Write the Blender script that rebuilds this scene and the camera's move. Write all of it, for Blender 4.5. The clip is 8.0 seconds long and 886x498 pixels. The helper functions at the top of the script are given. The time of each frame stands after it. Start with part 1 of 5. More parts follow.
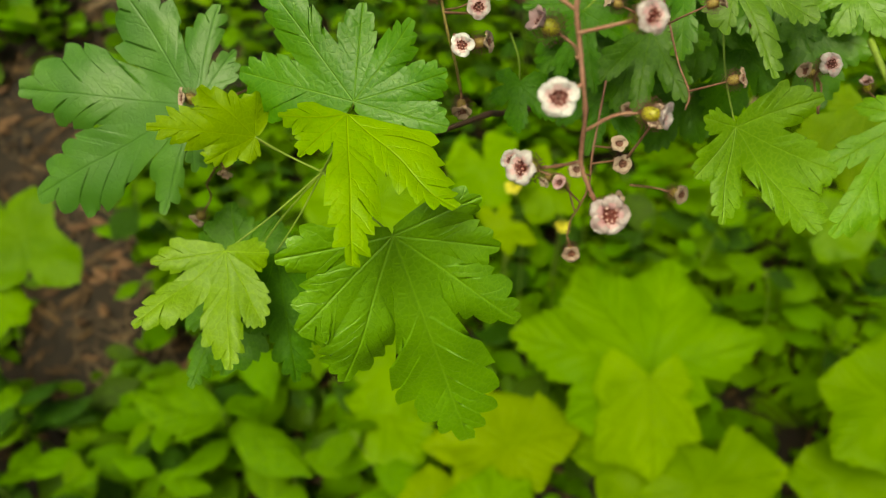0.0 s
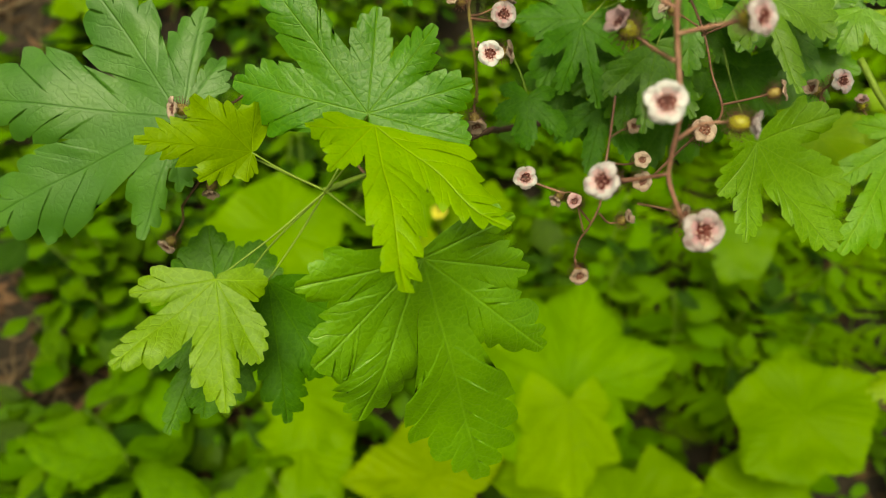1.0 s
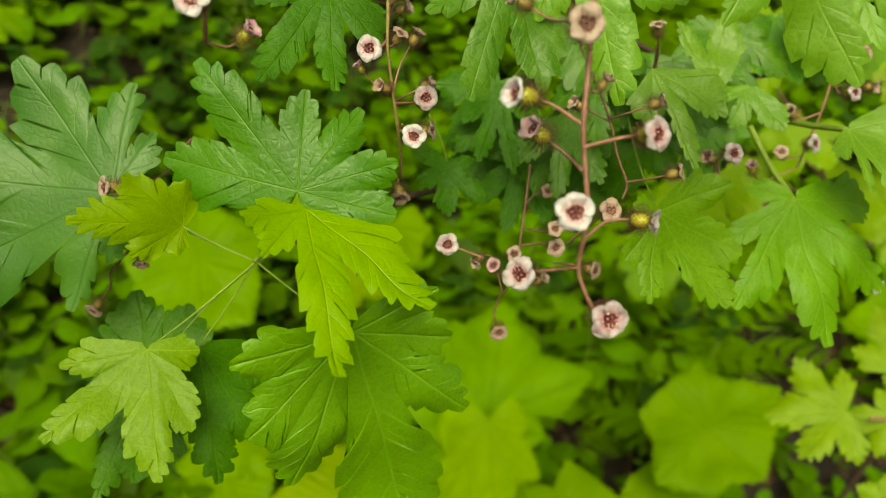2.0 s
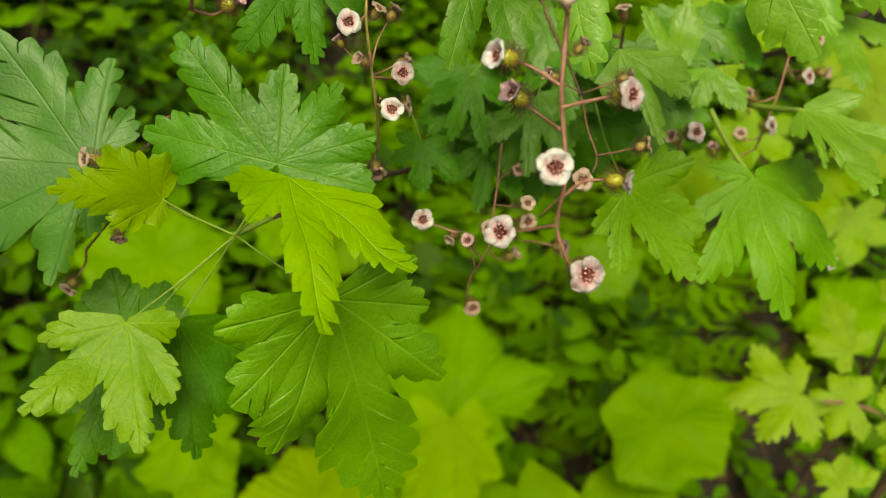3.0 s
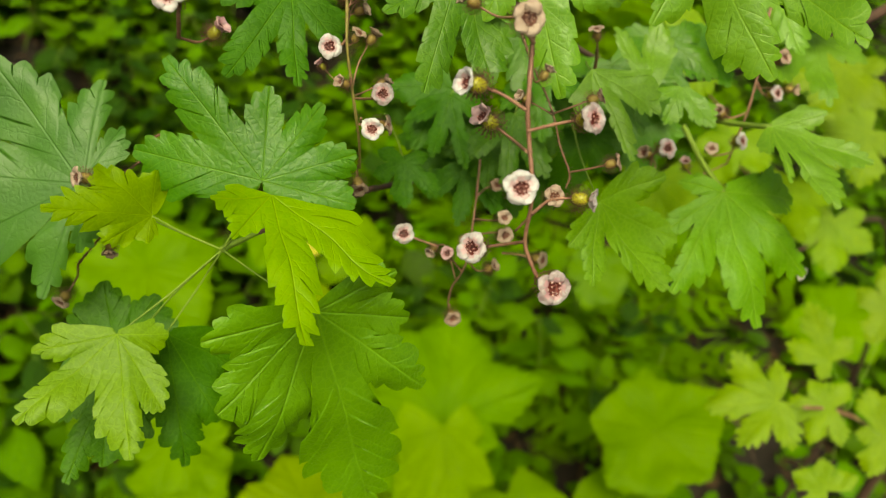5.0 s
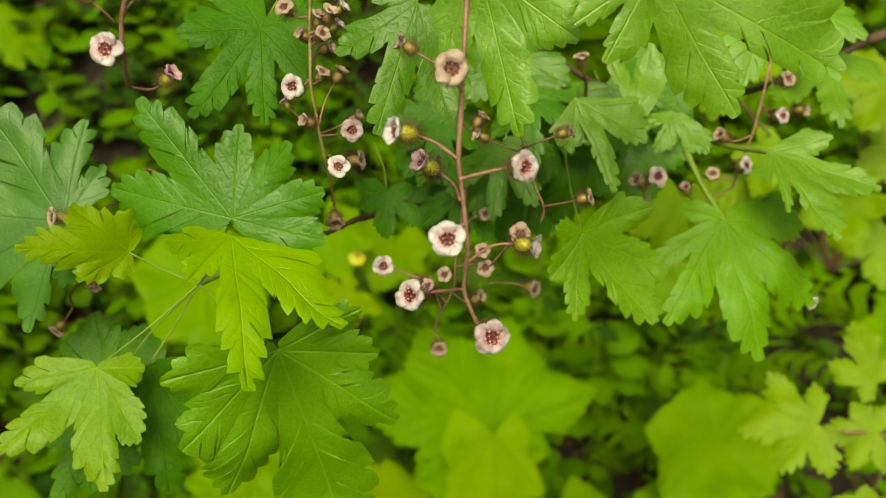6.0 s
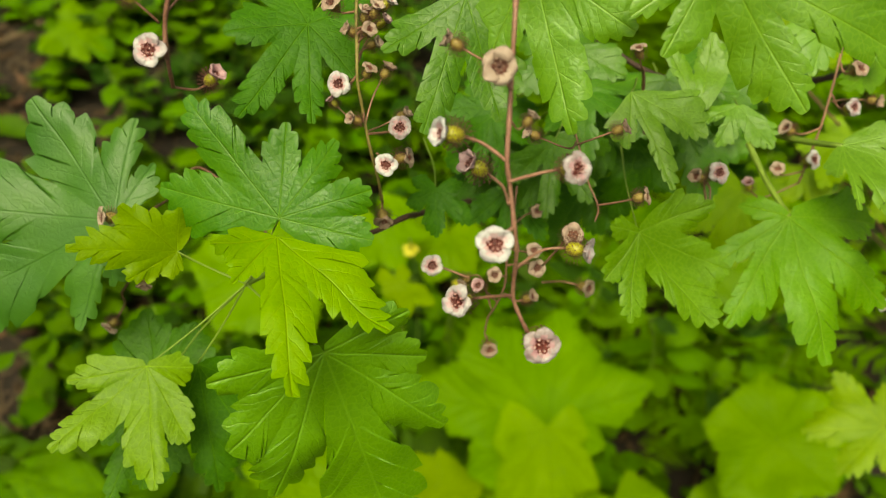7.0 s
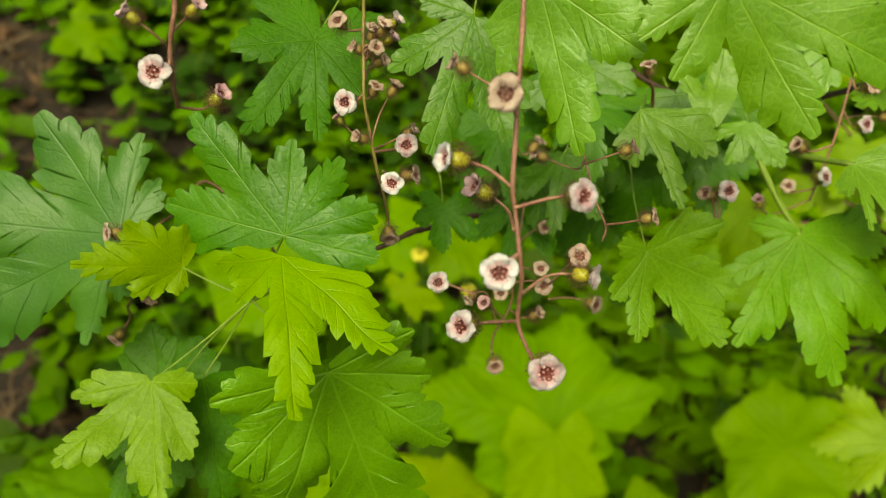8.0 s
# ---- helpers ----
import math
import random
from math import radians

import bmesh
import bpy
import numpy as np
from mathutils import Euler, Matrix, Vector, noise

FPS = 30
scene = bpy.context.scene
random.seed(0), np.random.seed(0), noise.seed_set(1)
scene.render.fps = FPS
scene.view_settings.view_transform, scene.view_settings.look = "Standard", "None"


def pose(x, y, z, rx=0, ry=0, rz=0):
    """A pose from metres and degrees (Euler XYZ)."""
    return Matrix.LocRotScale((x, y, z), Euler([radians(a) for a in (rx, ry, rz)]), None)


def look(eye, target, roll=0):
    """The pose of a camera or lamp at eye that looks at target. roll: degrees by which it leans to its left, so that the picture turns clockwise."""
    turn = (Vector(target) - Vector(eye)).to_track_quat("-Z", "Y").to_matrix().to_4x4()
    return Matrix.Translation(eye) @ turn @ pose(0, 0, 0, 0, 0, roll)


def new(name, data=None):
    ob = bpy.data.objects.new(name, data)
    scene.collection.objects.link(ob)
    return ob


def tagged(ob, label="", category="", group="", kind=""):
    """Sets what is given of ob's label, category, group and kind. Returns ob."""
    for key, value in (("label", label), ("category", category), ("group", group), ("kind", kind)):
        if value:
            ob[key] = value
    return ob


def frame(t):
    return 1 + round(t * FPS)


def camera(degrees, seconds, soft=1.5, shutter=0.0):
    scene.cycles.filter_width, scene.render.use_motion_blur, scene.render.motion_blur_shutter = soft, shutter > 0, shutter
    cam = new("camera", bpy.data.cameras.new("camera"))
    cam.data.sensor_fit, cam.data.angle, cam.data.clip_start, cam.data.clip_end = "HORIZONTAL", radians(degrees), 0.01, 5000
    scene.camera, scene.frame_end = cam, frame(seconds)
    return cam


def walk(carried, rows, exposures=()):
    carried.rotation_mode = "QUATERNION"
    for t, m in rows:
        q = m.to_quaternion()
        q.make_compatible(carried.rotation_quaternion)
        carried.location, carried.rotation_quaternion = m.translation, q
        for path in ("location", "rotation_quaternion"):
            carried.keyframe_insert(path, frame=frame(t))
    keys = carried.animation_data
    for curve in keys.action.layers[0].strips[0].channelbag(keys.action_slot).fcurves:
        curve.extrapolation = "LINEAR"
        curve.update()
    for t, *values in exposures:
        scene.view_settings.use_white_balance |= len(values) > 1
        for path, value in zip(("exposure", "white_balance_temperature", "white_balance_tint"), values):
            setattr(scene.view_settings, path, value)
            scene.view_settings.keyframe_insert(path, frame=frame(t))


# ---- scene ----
cam = camera(57.0, 8.0, 1.1)
ROWS = [
    (0, 0.00106, -0.00002, 1.14970, 50.106, 0.018, 0.309),
    (0.2, -0.00981, 0.01100, 1.14789, 50.130, -0.090, -1.696),
    (0.5, -0.01787, 0.01859, 1.14221, 50.676, -1.476, -4.051),
    (0.8, -0.02290, 0.01814, 1.14366, 51.403, -2.622, -5.334),
    (1, -0.02667, 0.01186, 1.13905, 52.233, -3.958, -6.050),
    (1.2, -0.02632, 0.01031, 1.14201, 52.697, -4.717, -6.539),
    (1.5, -0.02507, 0.01186, 1.14682, 53.403, -5.611, -7.680),
    (1.8, -0.02699, 0.01301, 1.15265, 53.512, -6.256, -9.429),
    (2, -0.02967, 0.01203, 1.15517, 53.581, -6.925, -10.969),
    (2.2, -0.03020, 0.01074, 1.15051, 53.370, -7.428, -11.936),
    (3.3, -0.03627, 0.00318, 1.15053, 54.826, -8.612, -14.031),
    (3.5, -0.03580, 0.00324, 1.15026, 54.900, -8.808, -14.339),
    (4, -0.03656, 0.00599, 1.15202, 54.733, -8.886, -14.529),
    (4.2, -0.03598, 0.00546, 1.15158, 54.875, -8.929, -14.554),
    (5.3, -0.03166, -0.00325, 1.15947, 55.026, -7.980, -13.571),
    (5.5, -0.02643, -0.00186, 1.16087, 54.905, -7.529, -12.948),
    (5.7, -0.01803, -0.00172, 1.16240, 54.882, -6.763, -11.991),
    (6, -0.00994, -0.00082, 1.16591, 54.626, -5.581, -10.065),
    (6.5, -0.00874, 0.00077, 1.16679, 53.989, -4.262, -7.876),
    (7, -0.00763, 0.00489, 1.16530, 53.535, -3.443, -6.834),
    (7.5, -0.00587, 0.00804, 1.16561, 53.561, -3.198, -6.160),
    (8, -0.00647, 0.00834, 1.16809, 53.498, -3.417, -5.996),
]
walk(cam, [(t, pose(x, y, z, rx, ry, rz)) for t, x, y, z, rx, ry, rz in ROWS], [(0, 0.42, 8300, -10)])

cam.data.dof.use_dof = True
cam.data.dof.focus_distance = 0.172
cam.data.dof.aperture_fstop = 18.5

# ---- light: a bright overcast sky above a clearing ----
world = bpy.data.worlds.new("world")
scene.world = world
world.use_nodes = True
wn = world.node_tree.nodes
sky = wn.new("ShaderNodeTexSky")
sky.sky_type, sky.sun_disc = "NISHITA", False
sky.sun_elevation, sky.sun_rotation = radians(58), radians(200)
sky.air_density, sky.dust_density, sky.ozone_density = 0.6, 8.0, 0.0
wn["Background"].inputs["Strength"].default_value = 0.112
world.node_tree.links.new(sky.outputs[0], wn["Background"].inputs["Color"])
sun = new("sun", bpy.data.lights.new("sun", "SUN"))
sun.data.energy, sun.data.angle, sun.data.color = 2.1, radians(26), (1.0, 0.95, 0.84)
sun.matrix_world = look((-1.0, -2.0, 4.6), (0, 0.5, 0.6))

# ---- materials ----
def nodes_of(name):
    mat = bpy.data.materials.new(name)
    mat.use_nodes = True
    tree = mat.node_tree
    return mat, tree, tree.nodes["Principled BSDF"]


def add(tree, kind, **values):
    node = tree.nodes.new(kind)
    for key, value in values.items():
        node.inputs[key.replace("_", " ")].default_value = value
    return node


def math_node(tree, op, a, b=None, clamp=False):
    node = tree.nodes.new("ShaderNodeMath")
    node.operation, node.use_clamp = op, clamp
    for k, v in enumerate((a, b)):
        if v is None:
            continue
        if isinstance(v, (int, float)):
            node.inputs[k].default_value = v
        else:
            tree.links.new(v, node.inputs[k])
    return node.outputs[0]


def mix_color(tree, fac, a, b):
    node = tree.nodes.new("ShaderNodeMix")
    node.data_type = "RGBA"
    for sock, v in ((node.inputs[0], fac), (node.inputs[6], a), (node.inputs[7], b)):
        if isinstance(v, (int, float)):
            sock.default_value = v
        elif isinstance(v, tuple):
            sock.default_value = (*v, 1) if len(v) == 3 else v
        else:
            tree.links.new(v, sock)
    return node.outputs[2]


def leaf_material(name, color, dark, vein, through_share=0.3, rough=0.42, grain=500.0, vein_bump=0.7, sheen=0.5, island=False, relief=0.55):
    """A living leaf: mottled blade, pale veins by the blade's own coordinates, and light passing through."""
    mat, tree, bsdf = nodes_of(name)
    link = tree.links.new
    co = tree.nodes.new("ShaderNodeTexCoord").outputs["Object"]
    info = tree.nodes.new("ShaderNodeNewGeometry").outputs["Random Per Island"] if island else tree.nodes.new("ShaderNodeObjectInfo").outputs["Random"]
    uv = tree.nodes.new("ShaderNodeUVMap")
    sep = tree.nodes.new("ShaderNodeSeparateXYZ")
    link(uv.outputs[0], sep.inputs[0])
    wander = add(tree, "ShaderNodeTexNoise", Scale=grain * 0.5, Detail=2.0)
    link(co, wander.inputs["Vector"])
    bent = math_node(tree, "ADD", sep.outputs[0], math_node(tree, "MULTIPLY", math_node(tree, "SUBTRACT", wander.outputs[0], 0.5), 0.34))
    phase = math_node(tree, "FRACT", bent)
    away = math_node(tree, "ABSOLUTE", math_node(tree, "SUBTRACT", phase, 0.5))
    side = math_node(tree, "SUBTRACT", 1.0, math_node(tree, "MULTIPLY", away, 30.0), True)
    inner = math_node(tree, "SUBTRACT", 1.0, math_node(tree, "MULTIPLY", sep.outputs[1], 0.55), True)
    side = math_node(tree, "MULTIPLY", side, inner)
    mid = math_node(tree, "SUBTRACT", 1.0, math_node(tree, "MULTIPLY", sep.outputs[1], 22.0), True)
    veins = math_node(tree, "MAXIMUM", math_node(tree, "MULTIPLY", side, 0.55), mid, True)
    big = add(tree, "ShaderNodeTexNoise", Scale=grain * 0.12, Detail=3.0)
    fine = add(tree, "ShaderNodeTexNoise", Scale=grain, Detail=5.0)
    cells = add(tree, "ShaderNodeTexVoronoi", Scale=grain * 1.2)
    cells.feature = "DISTANCE_TO_EDGE"
    for n in (big, fine):
        link(co, n.inputs["Vector"])
    warp = add(tree, "ShaderNodeVectorMath")
    warp.operation = "MULTIPLY_ADD"
    warp.inputs[1].default_value = (0.9 / grain,) * 3
    link(fine.outputs["Color"], warp.inputs[0])
    link(co, warp.inputs[2])
    link(warp.outputs[0], cells.inputs["Vector"])
    blotch = math_node(tree, "MULTIPLY", math_node(tree, "SUBTRACT", big.outputs[0], 0.32), 2.2, True)
    blade = mix_color(tree, blotch, dark, color)
    tone = add(tree, "ShaderNodeHueSaturation")
    link(math_node(tree, "ADD", 0.494, math_node(tree, "MULTIPLY", info, 0.012)), tone.inputs["Hue"])
    link(math_node(tree, "ADD", 0.28 if island else 0.91, math_node(tree, "MULTIPLY", info, 1.05 if island else 0.18)), tone.inputs["Value"])
    link(blade, tone.inputs["Color"])
    speck = math_node(tree, "MULTIPLY", math_node(tree, "SUBTRACT", fine.outputs[0], 0.62), 5.0, True)
    blade = mix_color(tree, math_node(tree, "MULTIPLY", speck, 0.38), tone.outputs[0], vein)
    blade = mix_color(tree, math_node(tree, "MULTIPLY", veins, 0.6), blade, vein)
    net = math_node(tree, "SUBTRACT", 1.0, math_node(tree, "MULTIPLY", cells.outputs[0], 9.0), True)
    blade = mix_color(tree, math_node(tree, "MULTIPLY", net, 0.3), blade, vein)
    link(blade, bsdf.inputs["Base Color"])
    rn = math_node(tree, "ADD", rough - 0.1, math_node(tree, "MULTIPLY", fine.outputs[0], 0.2))
    link(rn, bsdf.inputs["Roughness"])
    bsdf.inputs["Specular IOR Level"].default_value = sheen
    height = math_node(tree, "MULTIPLY", veins, -vein_bump)
    height = math_node(tree, "ADD", height, math_node(tree, "MULTIPLY", math_node(tree, "MINIMUM", cells.outputs[0], 0.32), 0.8))
    height = math_node(tree, "ADD", height, math_node(tree, "MULTIPLY", fine.outputs[0], 0.35))
    bump = add(tree, "ShaderNodeBump", Strength=relief, Distance=0.26 / grain)
    link(height, bump.inputs["Height"])
    link(bump.outputs[0], bsdf.inputs["Normal"])
    lit = add(tree, "ShaderNodeBsdfTranslucent")
    warm = add(tree, "ShaderNodeHueSaturation", Hue=0.485, Saturation=1.1, Value=1.25)
    link(blade, warm.inputs["Color"])
    link(warm.outputs[0], lit.inputs["Color"])
    both = add(tree, "ShaderNodeMixShader")
    both.inputs[0].default_value = through_share
    link(bsdf.outputs[0], both.inputs[1])
    link(lit.outputs[0], both.inputs[2])
    link(both.outputs[0], tree.nodes["Material Output"].inputs["Surface"])
    return mat


def soft_material(name, light, dark, rough=0.6, scale=900.0, bump=0.3, stretch=(1, 1, 1), sss=0.0, clear=0.0):
    mat, tree, bsdf = nodes_of(name)
    link = tree.links.new
    co = tree.nodes.new("ShaderNodeTexCoord").outputs["Object"]
    place = add(tree, "ShaderNodeMapping", Scale=stretch)
    link(co, place.inputs["Vector"])
    n1 = add(tree, "ShaderNodeTexNoise", Scale=scale, Detail=6.0)
    n2 = add(tree, "ShaderNodeTexNoise", Scale=scale * 0.17, Detail=3.0)
    info = tree.nodes.new("ShaderNodeObjectInfo").outputs["Random"]
    for n in (n1, n2):
        link(place.outputs[0], n.inputs["Vector"])
    f = math_node(tree, "ADD", math_node(tree, "MULTIPLY", n1.outputs[0], 0.6), math_node(tree, "MULTIPLY", n2.outputs[0], 0.5))
    f = math_node(tree, "ADD", f, math_node(tree, "MULTIPLY", math_node(tree, "SUBTRACT", info, 0.5), 0.3))
    f = math_node(tree, "MULTIPLY", math_node(tree, "SUBTRACT", f, 0.3), 2.2, True)
    link(mix_color(tree, f, dark, light), bsdf.inputs["Base Color"])
    bsdf.inputs["Roughness"].default_value = rough
    bsdf.inputs["Subsurface Weight"].default_value = sss
    bsdf.inputs["Subsurface Radius"].default_value = (0.002, 0.001, 0.0008)
    b = add(tree, "ShaderNodeBump", Strength=bump, Distance=0.2 / scale)
    link(n1.outputs[0], b.inputs["Height"])
    link(b.outputs[0], bsdf.inputs["Normal"])
    return mat


CURRANT = leaf_material("currant_leaf", (0.078, 0.209, 0.004), (0.040, 0.145, 0.003), (0.12, 0.27, 0.012), 0.22, 0.42, vein_bump=0.55, sheen=0.4, relief=0.45)
CURRANT_MID = leaf_material("currant_leaf_mid", (0.130, 0.325, 0.005), (0.086, 0.240, 0.003), (0.175, 0.37, 0.018), 0.24, 0.42, vein_bump=0.55, sheen=0.5, relief=0.6)
# lighter copy of CURRANT; sky sheen on the hanging leaves painted into its colour
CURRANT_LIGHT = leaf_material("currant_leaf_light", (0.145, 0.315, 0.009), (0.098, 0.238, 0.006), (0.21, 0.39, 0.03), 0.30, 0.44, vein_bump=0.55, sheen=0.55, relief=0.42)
# shaded copy of CURRANT for the inner leaves, their shade held in the colour
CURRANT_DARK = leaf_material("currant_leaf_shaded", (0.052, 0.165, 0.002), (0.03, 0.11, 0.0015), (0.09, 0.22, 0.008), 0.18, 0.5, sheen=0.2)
CURRANT_SPROUT = leaf_material("currant_leaf_sprout", (0.20, 0.345, 0.003), (0.14, 0.27, 0.002), (0.30, 0.43, 0.015), 0.3, 0.5, sheen=0.25)
# bluer copy of CURRANT; groove shade put in as a dark vein colour
CURRANT_BLUE = leaf_material("currant_leaf_blue", (0.068, 0.19, 0.011), (0.032, 0.125, 0.006), (0.036, 0.125, 0.008), 0.18, 0.5, sheen=0.55, relief=0.36)
CURRANT_PALE = leaf_material("currant_leaf_pale", (0.145, 0.325, 0.004), (0.105, 0.255, 0.003), (0.23, 0.41, 0.03), 0.35, 0.47, sheen=0.35, relief=0.5)
CURRANT_FRESH = leaf_material("currant_leaf_fresh", (0.16, 0.305, 0.004), (0.115, 0.245, 0.003), (0.25, 0.42, 0.02), 0.32, 0.47, sheen=0.3, relief=0.4)
CURRANT_YOUNG = leaf_material("currant_leaf_young", (0.245, 0.425, 0.002), (0.18, 0.35, 0.001), (0.29, 0.46, 0.010), 0.46, 0.45, sheen=0.3, relief=0.5)
# lit copy of THIMBLE, light put in the colour; serves a young leaf too
THIMBLE_LIT = leaf_material("lit_thimbleberry_leaf", (0.215, 0.35, 0.0006), (0.16, 0.285, 0.0006), (0.115, 0.22, 0.0015), 0.38, 0.55, 120.0, 0.9, 0.12)
THIMBLE = leaf_material("thimbleberry_leaf", (0.165, 0.312, 0.0006), (0.118, 0.25, 0.0006), (0.080, 0.185, 0.0015), 0.35, 0.55, 120.0, 0.9, 0.12)
HERB = leaf_material("herb_leaf", (0.122, 0.27, 0.001), (0.072, 0.185, 0.001), (0.15, 0.30, 0.004), 0.32, 0.5, 160.0, 0.5, 0.15)
# dark copy of HERB: shade deep in the undergrowth, put in the leaf colour
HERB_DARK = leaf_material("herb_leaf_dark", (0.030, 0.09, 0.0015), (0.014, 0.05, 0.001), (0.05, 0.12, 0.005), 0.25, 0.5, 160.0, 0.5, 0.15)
COVER = leaf_material("cover_leaf", (0.095, 0.22, 0.001), (0.05, 0.14, 0.001), (0.13, 0.27, 0.004), 0.3, 0.55, 160.0, 0.5, 0.12, True)
FERN = leaf_material("fern_leaf", (0.15, 0.31, 0.001), (0.10, 0.23, 0.001), (0.12, 0.24, 0.003), 0.35, 0.55, 200.0, 0.3, 0.12)
DEAD = leaf_material("dead_leaf", (0.19, 0.10, 0.042), (0.09, 0.05, 0.03), (0.26, 0.16, 0.09), 0.1, 0.75, 160.0, 0.7, 0.2)
PETIOLE = soft_material("petiole", (0.19, 0.29, 0.03), (0.10, 0.17, 0.015), 0.65, 1500)
YOUNG_STEM = soft_material("young_stem", (0.33, 0.175, 0.115), (0.165, 0.07, 0.048), 0.55, 1500)
GREEN_STEM = soft_material("green_stem", (0.26, 0.22, 0.06), (0.12, 0.085, 0.025), 0.55, 1500)
BARK = soft_material("bark", (0.09, 0.046, 0.027), (0.028, 0.014, 0.009), 0.8, 700, 0.8)
SEPAL = soft_material("sepal", (0.49, 0.50, 0.505), (0.24, 0.17, 0.175), 0.6, 1100, 0.6)
SEPAL_OLD = soft_material("old_sepal", (0.36, 0.28, 0.22), (0.22, 0.135, 0.095), 0.65, 700, 0.5)
SEPAL_PINK = soft_material("pink_sepal", (0.50, 0.37, 0.38), (0.34, 0.165, 0.19), 0.55, 900, 0.35)
HEART = soft_material("flower_heart", (0.17, 0.030, 0.022), (0.055, 0.010, 0.008), 0.5, 1500, 0.5)
HEART_OLD = soft_material("old_flower_heart", (0.20, 0.075, 0.045), (0.085, 0.03, 0.02), 0.6, 1500, 0.5)
STAMEN = soft_material("stamen", (0.58, 0.43, 0.40), (0.36, 0.14, 0.13), 0.5, 1500, 0.2)
OVARY = soft_material("ovary", (0.40, 0.38, 0.025), (0.23, 0.25, 0.015), 0.4, 900, 0.3)
OVARY_OLD = soft_material("old_ovary", (0.34, 0.26, 0.06), (0.20, 0.13, 0.03), 0.5, 900, 0.3)
BRISTLE = soft_material("bristle", (0.13, 0.045, 0.025), (0.05, 0.018, 0.012), 0.5, 900, 0.2)
TWIG = soft_material("dead_twig", (0.17, 0.118, 0.062), (0.05, 0.034, 0.020), 0.85, 250, 0.7, (1, 1, 0.2))
CRUMB = soft_material("bark_crumb", (0.074, 0.040, 0.012), (0.012, 0.0065, 0.0025), 0.9, 40, 0.2)
SOIL = soft_material("soil", (0.015, 0.0085, 0.0026), (0.002, 0.0014, 0.0008), 0.95, 60, 1.0)


# ---- small builders ----
def link_mesh(name, me, parent, m=None):
    ob = new(name, me)
    if parent:
        ob.parent = parent
    ob.matrix_basis = m or Matrix.Identity(4)
    return ob


def part(name, bm, material, parent, label="", m=None, smooth=True):
    """Links a bmesh as one mesh object under a thing or a part."""
    me = bpy.data.meshes.new(name)
    bm.to_mesh(me)
    bm.free()
    for mat in material if isinstance(material, (list, tuple)) else [material]:
        me.materials.append(mat)
    if smooth:
        me.polygons.foreach_set("use_smooth", [True] * len(me.polygons))
    ob = link_mesh(name, me, parent, m)
    return tagged(ob, label) if label else ob


def thing(name, place, label, category, group="", kind=""):
    ob = new(name)
    ob.empty_display_size = 0.02
    ob.matrix_basis = Matrix.Translation(place)
    return tagged(ob, label, category, group, kind)


def smooth_path(points, steps=5):
    """Catmull-Rom through the points."""
    p = [Vector(q) for q in points]
    if len(p) < 3:
        return [p[0].lerp(p[-1], k / steps) for k in range(steps + 1)]
    p = [2 * p[0] - p[1], *p, 2 * p[-1] - p[-2]]
    out = []
    for a, b, c, d in zip(p, p[1:], p[2:], p[3:]):
        for k in range(steps):
            t = k / steps
            out.append(0.5 * (2 * b + (c - a) * t + (2 * a - 5 * b + 4 * c - d) * t * t + (3 * b - 3 * c + d - a) * t**3))
    return out + [p[-2]]


def tube(bm, points, r0, r1=None, sides=7, steps=5, bump=0.0, mat=0):
    path = smooth_path(points, steps)
    r1 = r0 if r1 is None else r1
    rings, up = [], Vector((0.31, 0.52, 0.8)).normalized()
    for k, q in enumerate(path):
        way = (path[min(k + 1, len(path) - 1)] - path[max(k - 1, 0)]).normalized()
        u = way.cross(up)
        if u.length < 0.05:
            u = way.cross(Vector((1, 0, 0)))
        u.normalize()
        v = way.cross(u)
        r = r0 + (r1 - r0) * k / (len(path) - 1)
        r *= 1 + bump * noise.noise(q * (0.9 / r0))
        rings.append([bm.verts.new(q + r * (math.cos(a) * u + math.sin(a) * v)) for a in (2 * math.pi * j / sides for j in range(sides))])
    for a, b in zip(rings, rings[1:]):
        for j in range(sides):
            bm.faces.new((a[j], a[(j + 1) % sides], b[(j + 1) % sides], b[j])).material_index = mat
    for ring in (rings[0][::-1], rings[-1]):
        bm.faces.new(ring).material_index = mat
    return path


def hairs(bm, points, spacing, length, r, rng, steps=5, mat=0):
    """Fine stiff hairs standing off a stem."""
    path = smooth_path(points, steps)
    for a, b in zip(path, path[1:]):
        count = max(1, int((b - a).length / spacing))
        for k in range(count):
            q = a.lerp(b, (k + rng.random()) / count)
            way = Vector([rng.gauss(0, 1) for _ in range(3)])
            along = (b - a).normalized()
            way = (way - along * way.dot(along)).normalized()
            spike(bm, q, way * length * rng.uniform(0.6, 1.2), r, mat)


def spike(bm, root, way, r, mat=0):
    u = way.orthogonal().normalized() * r
    v = way.cross(u).normalized() * r
    ring = [bm.verts.new(root + u * math.cos(a) + v * math.sin(a)) for a in (0, 2.1, 4.2)]
    top = bm.verts.new(root + way)
    for j in range(3):
        bm.faces.new((ring[j], ring[(j + 1) % 3], top)).material_index = mat


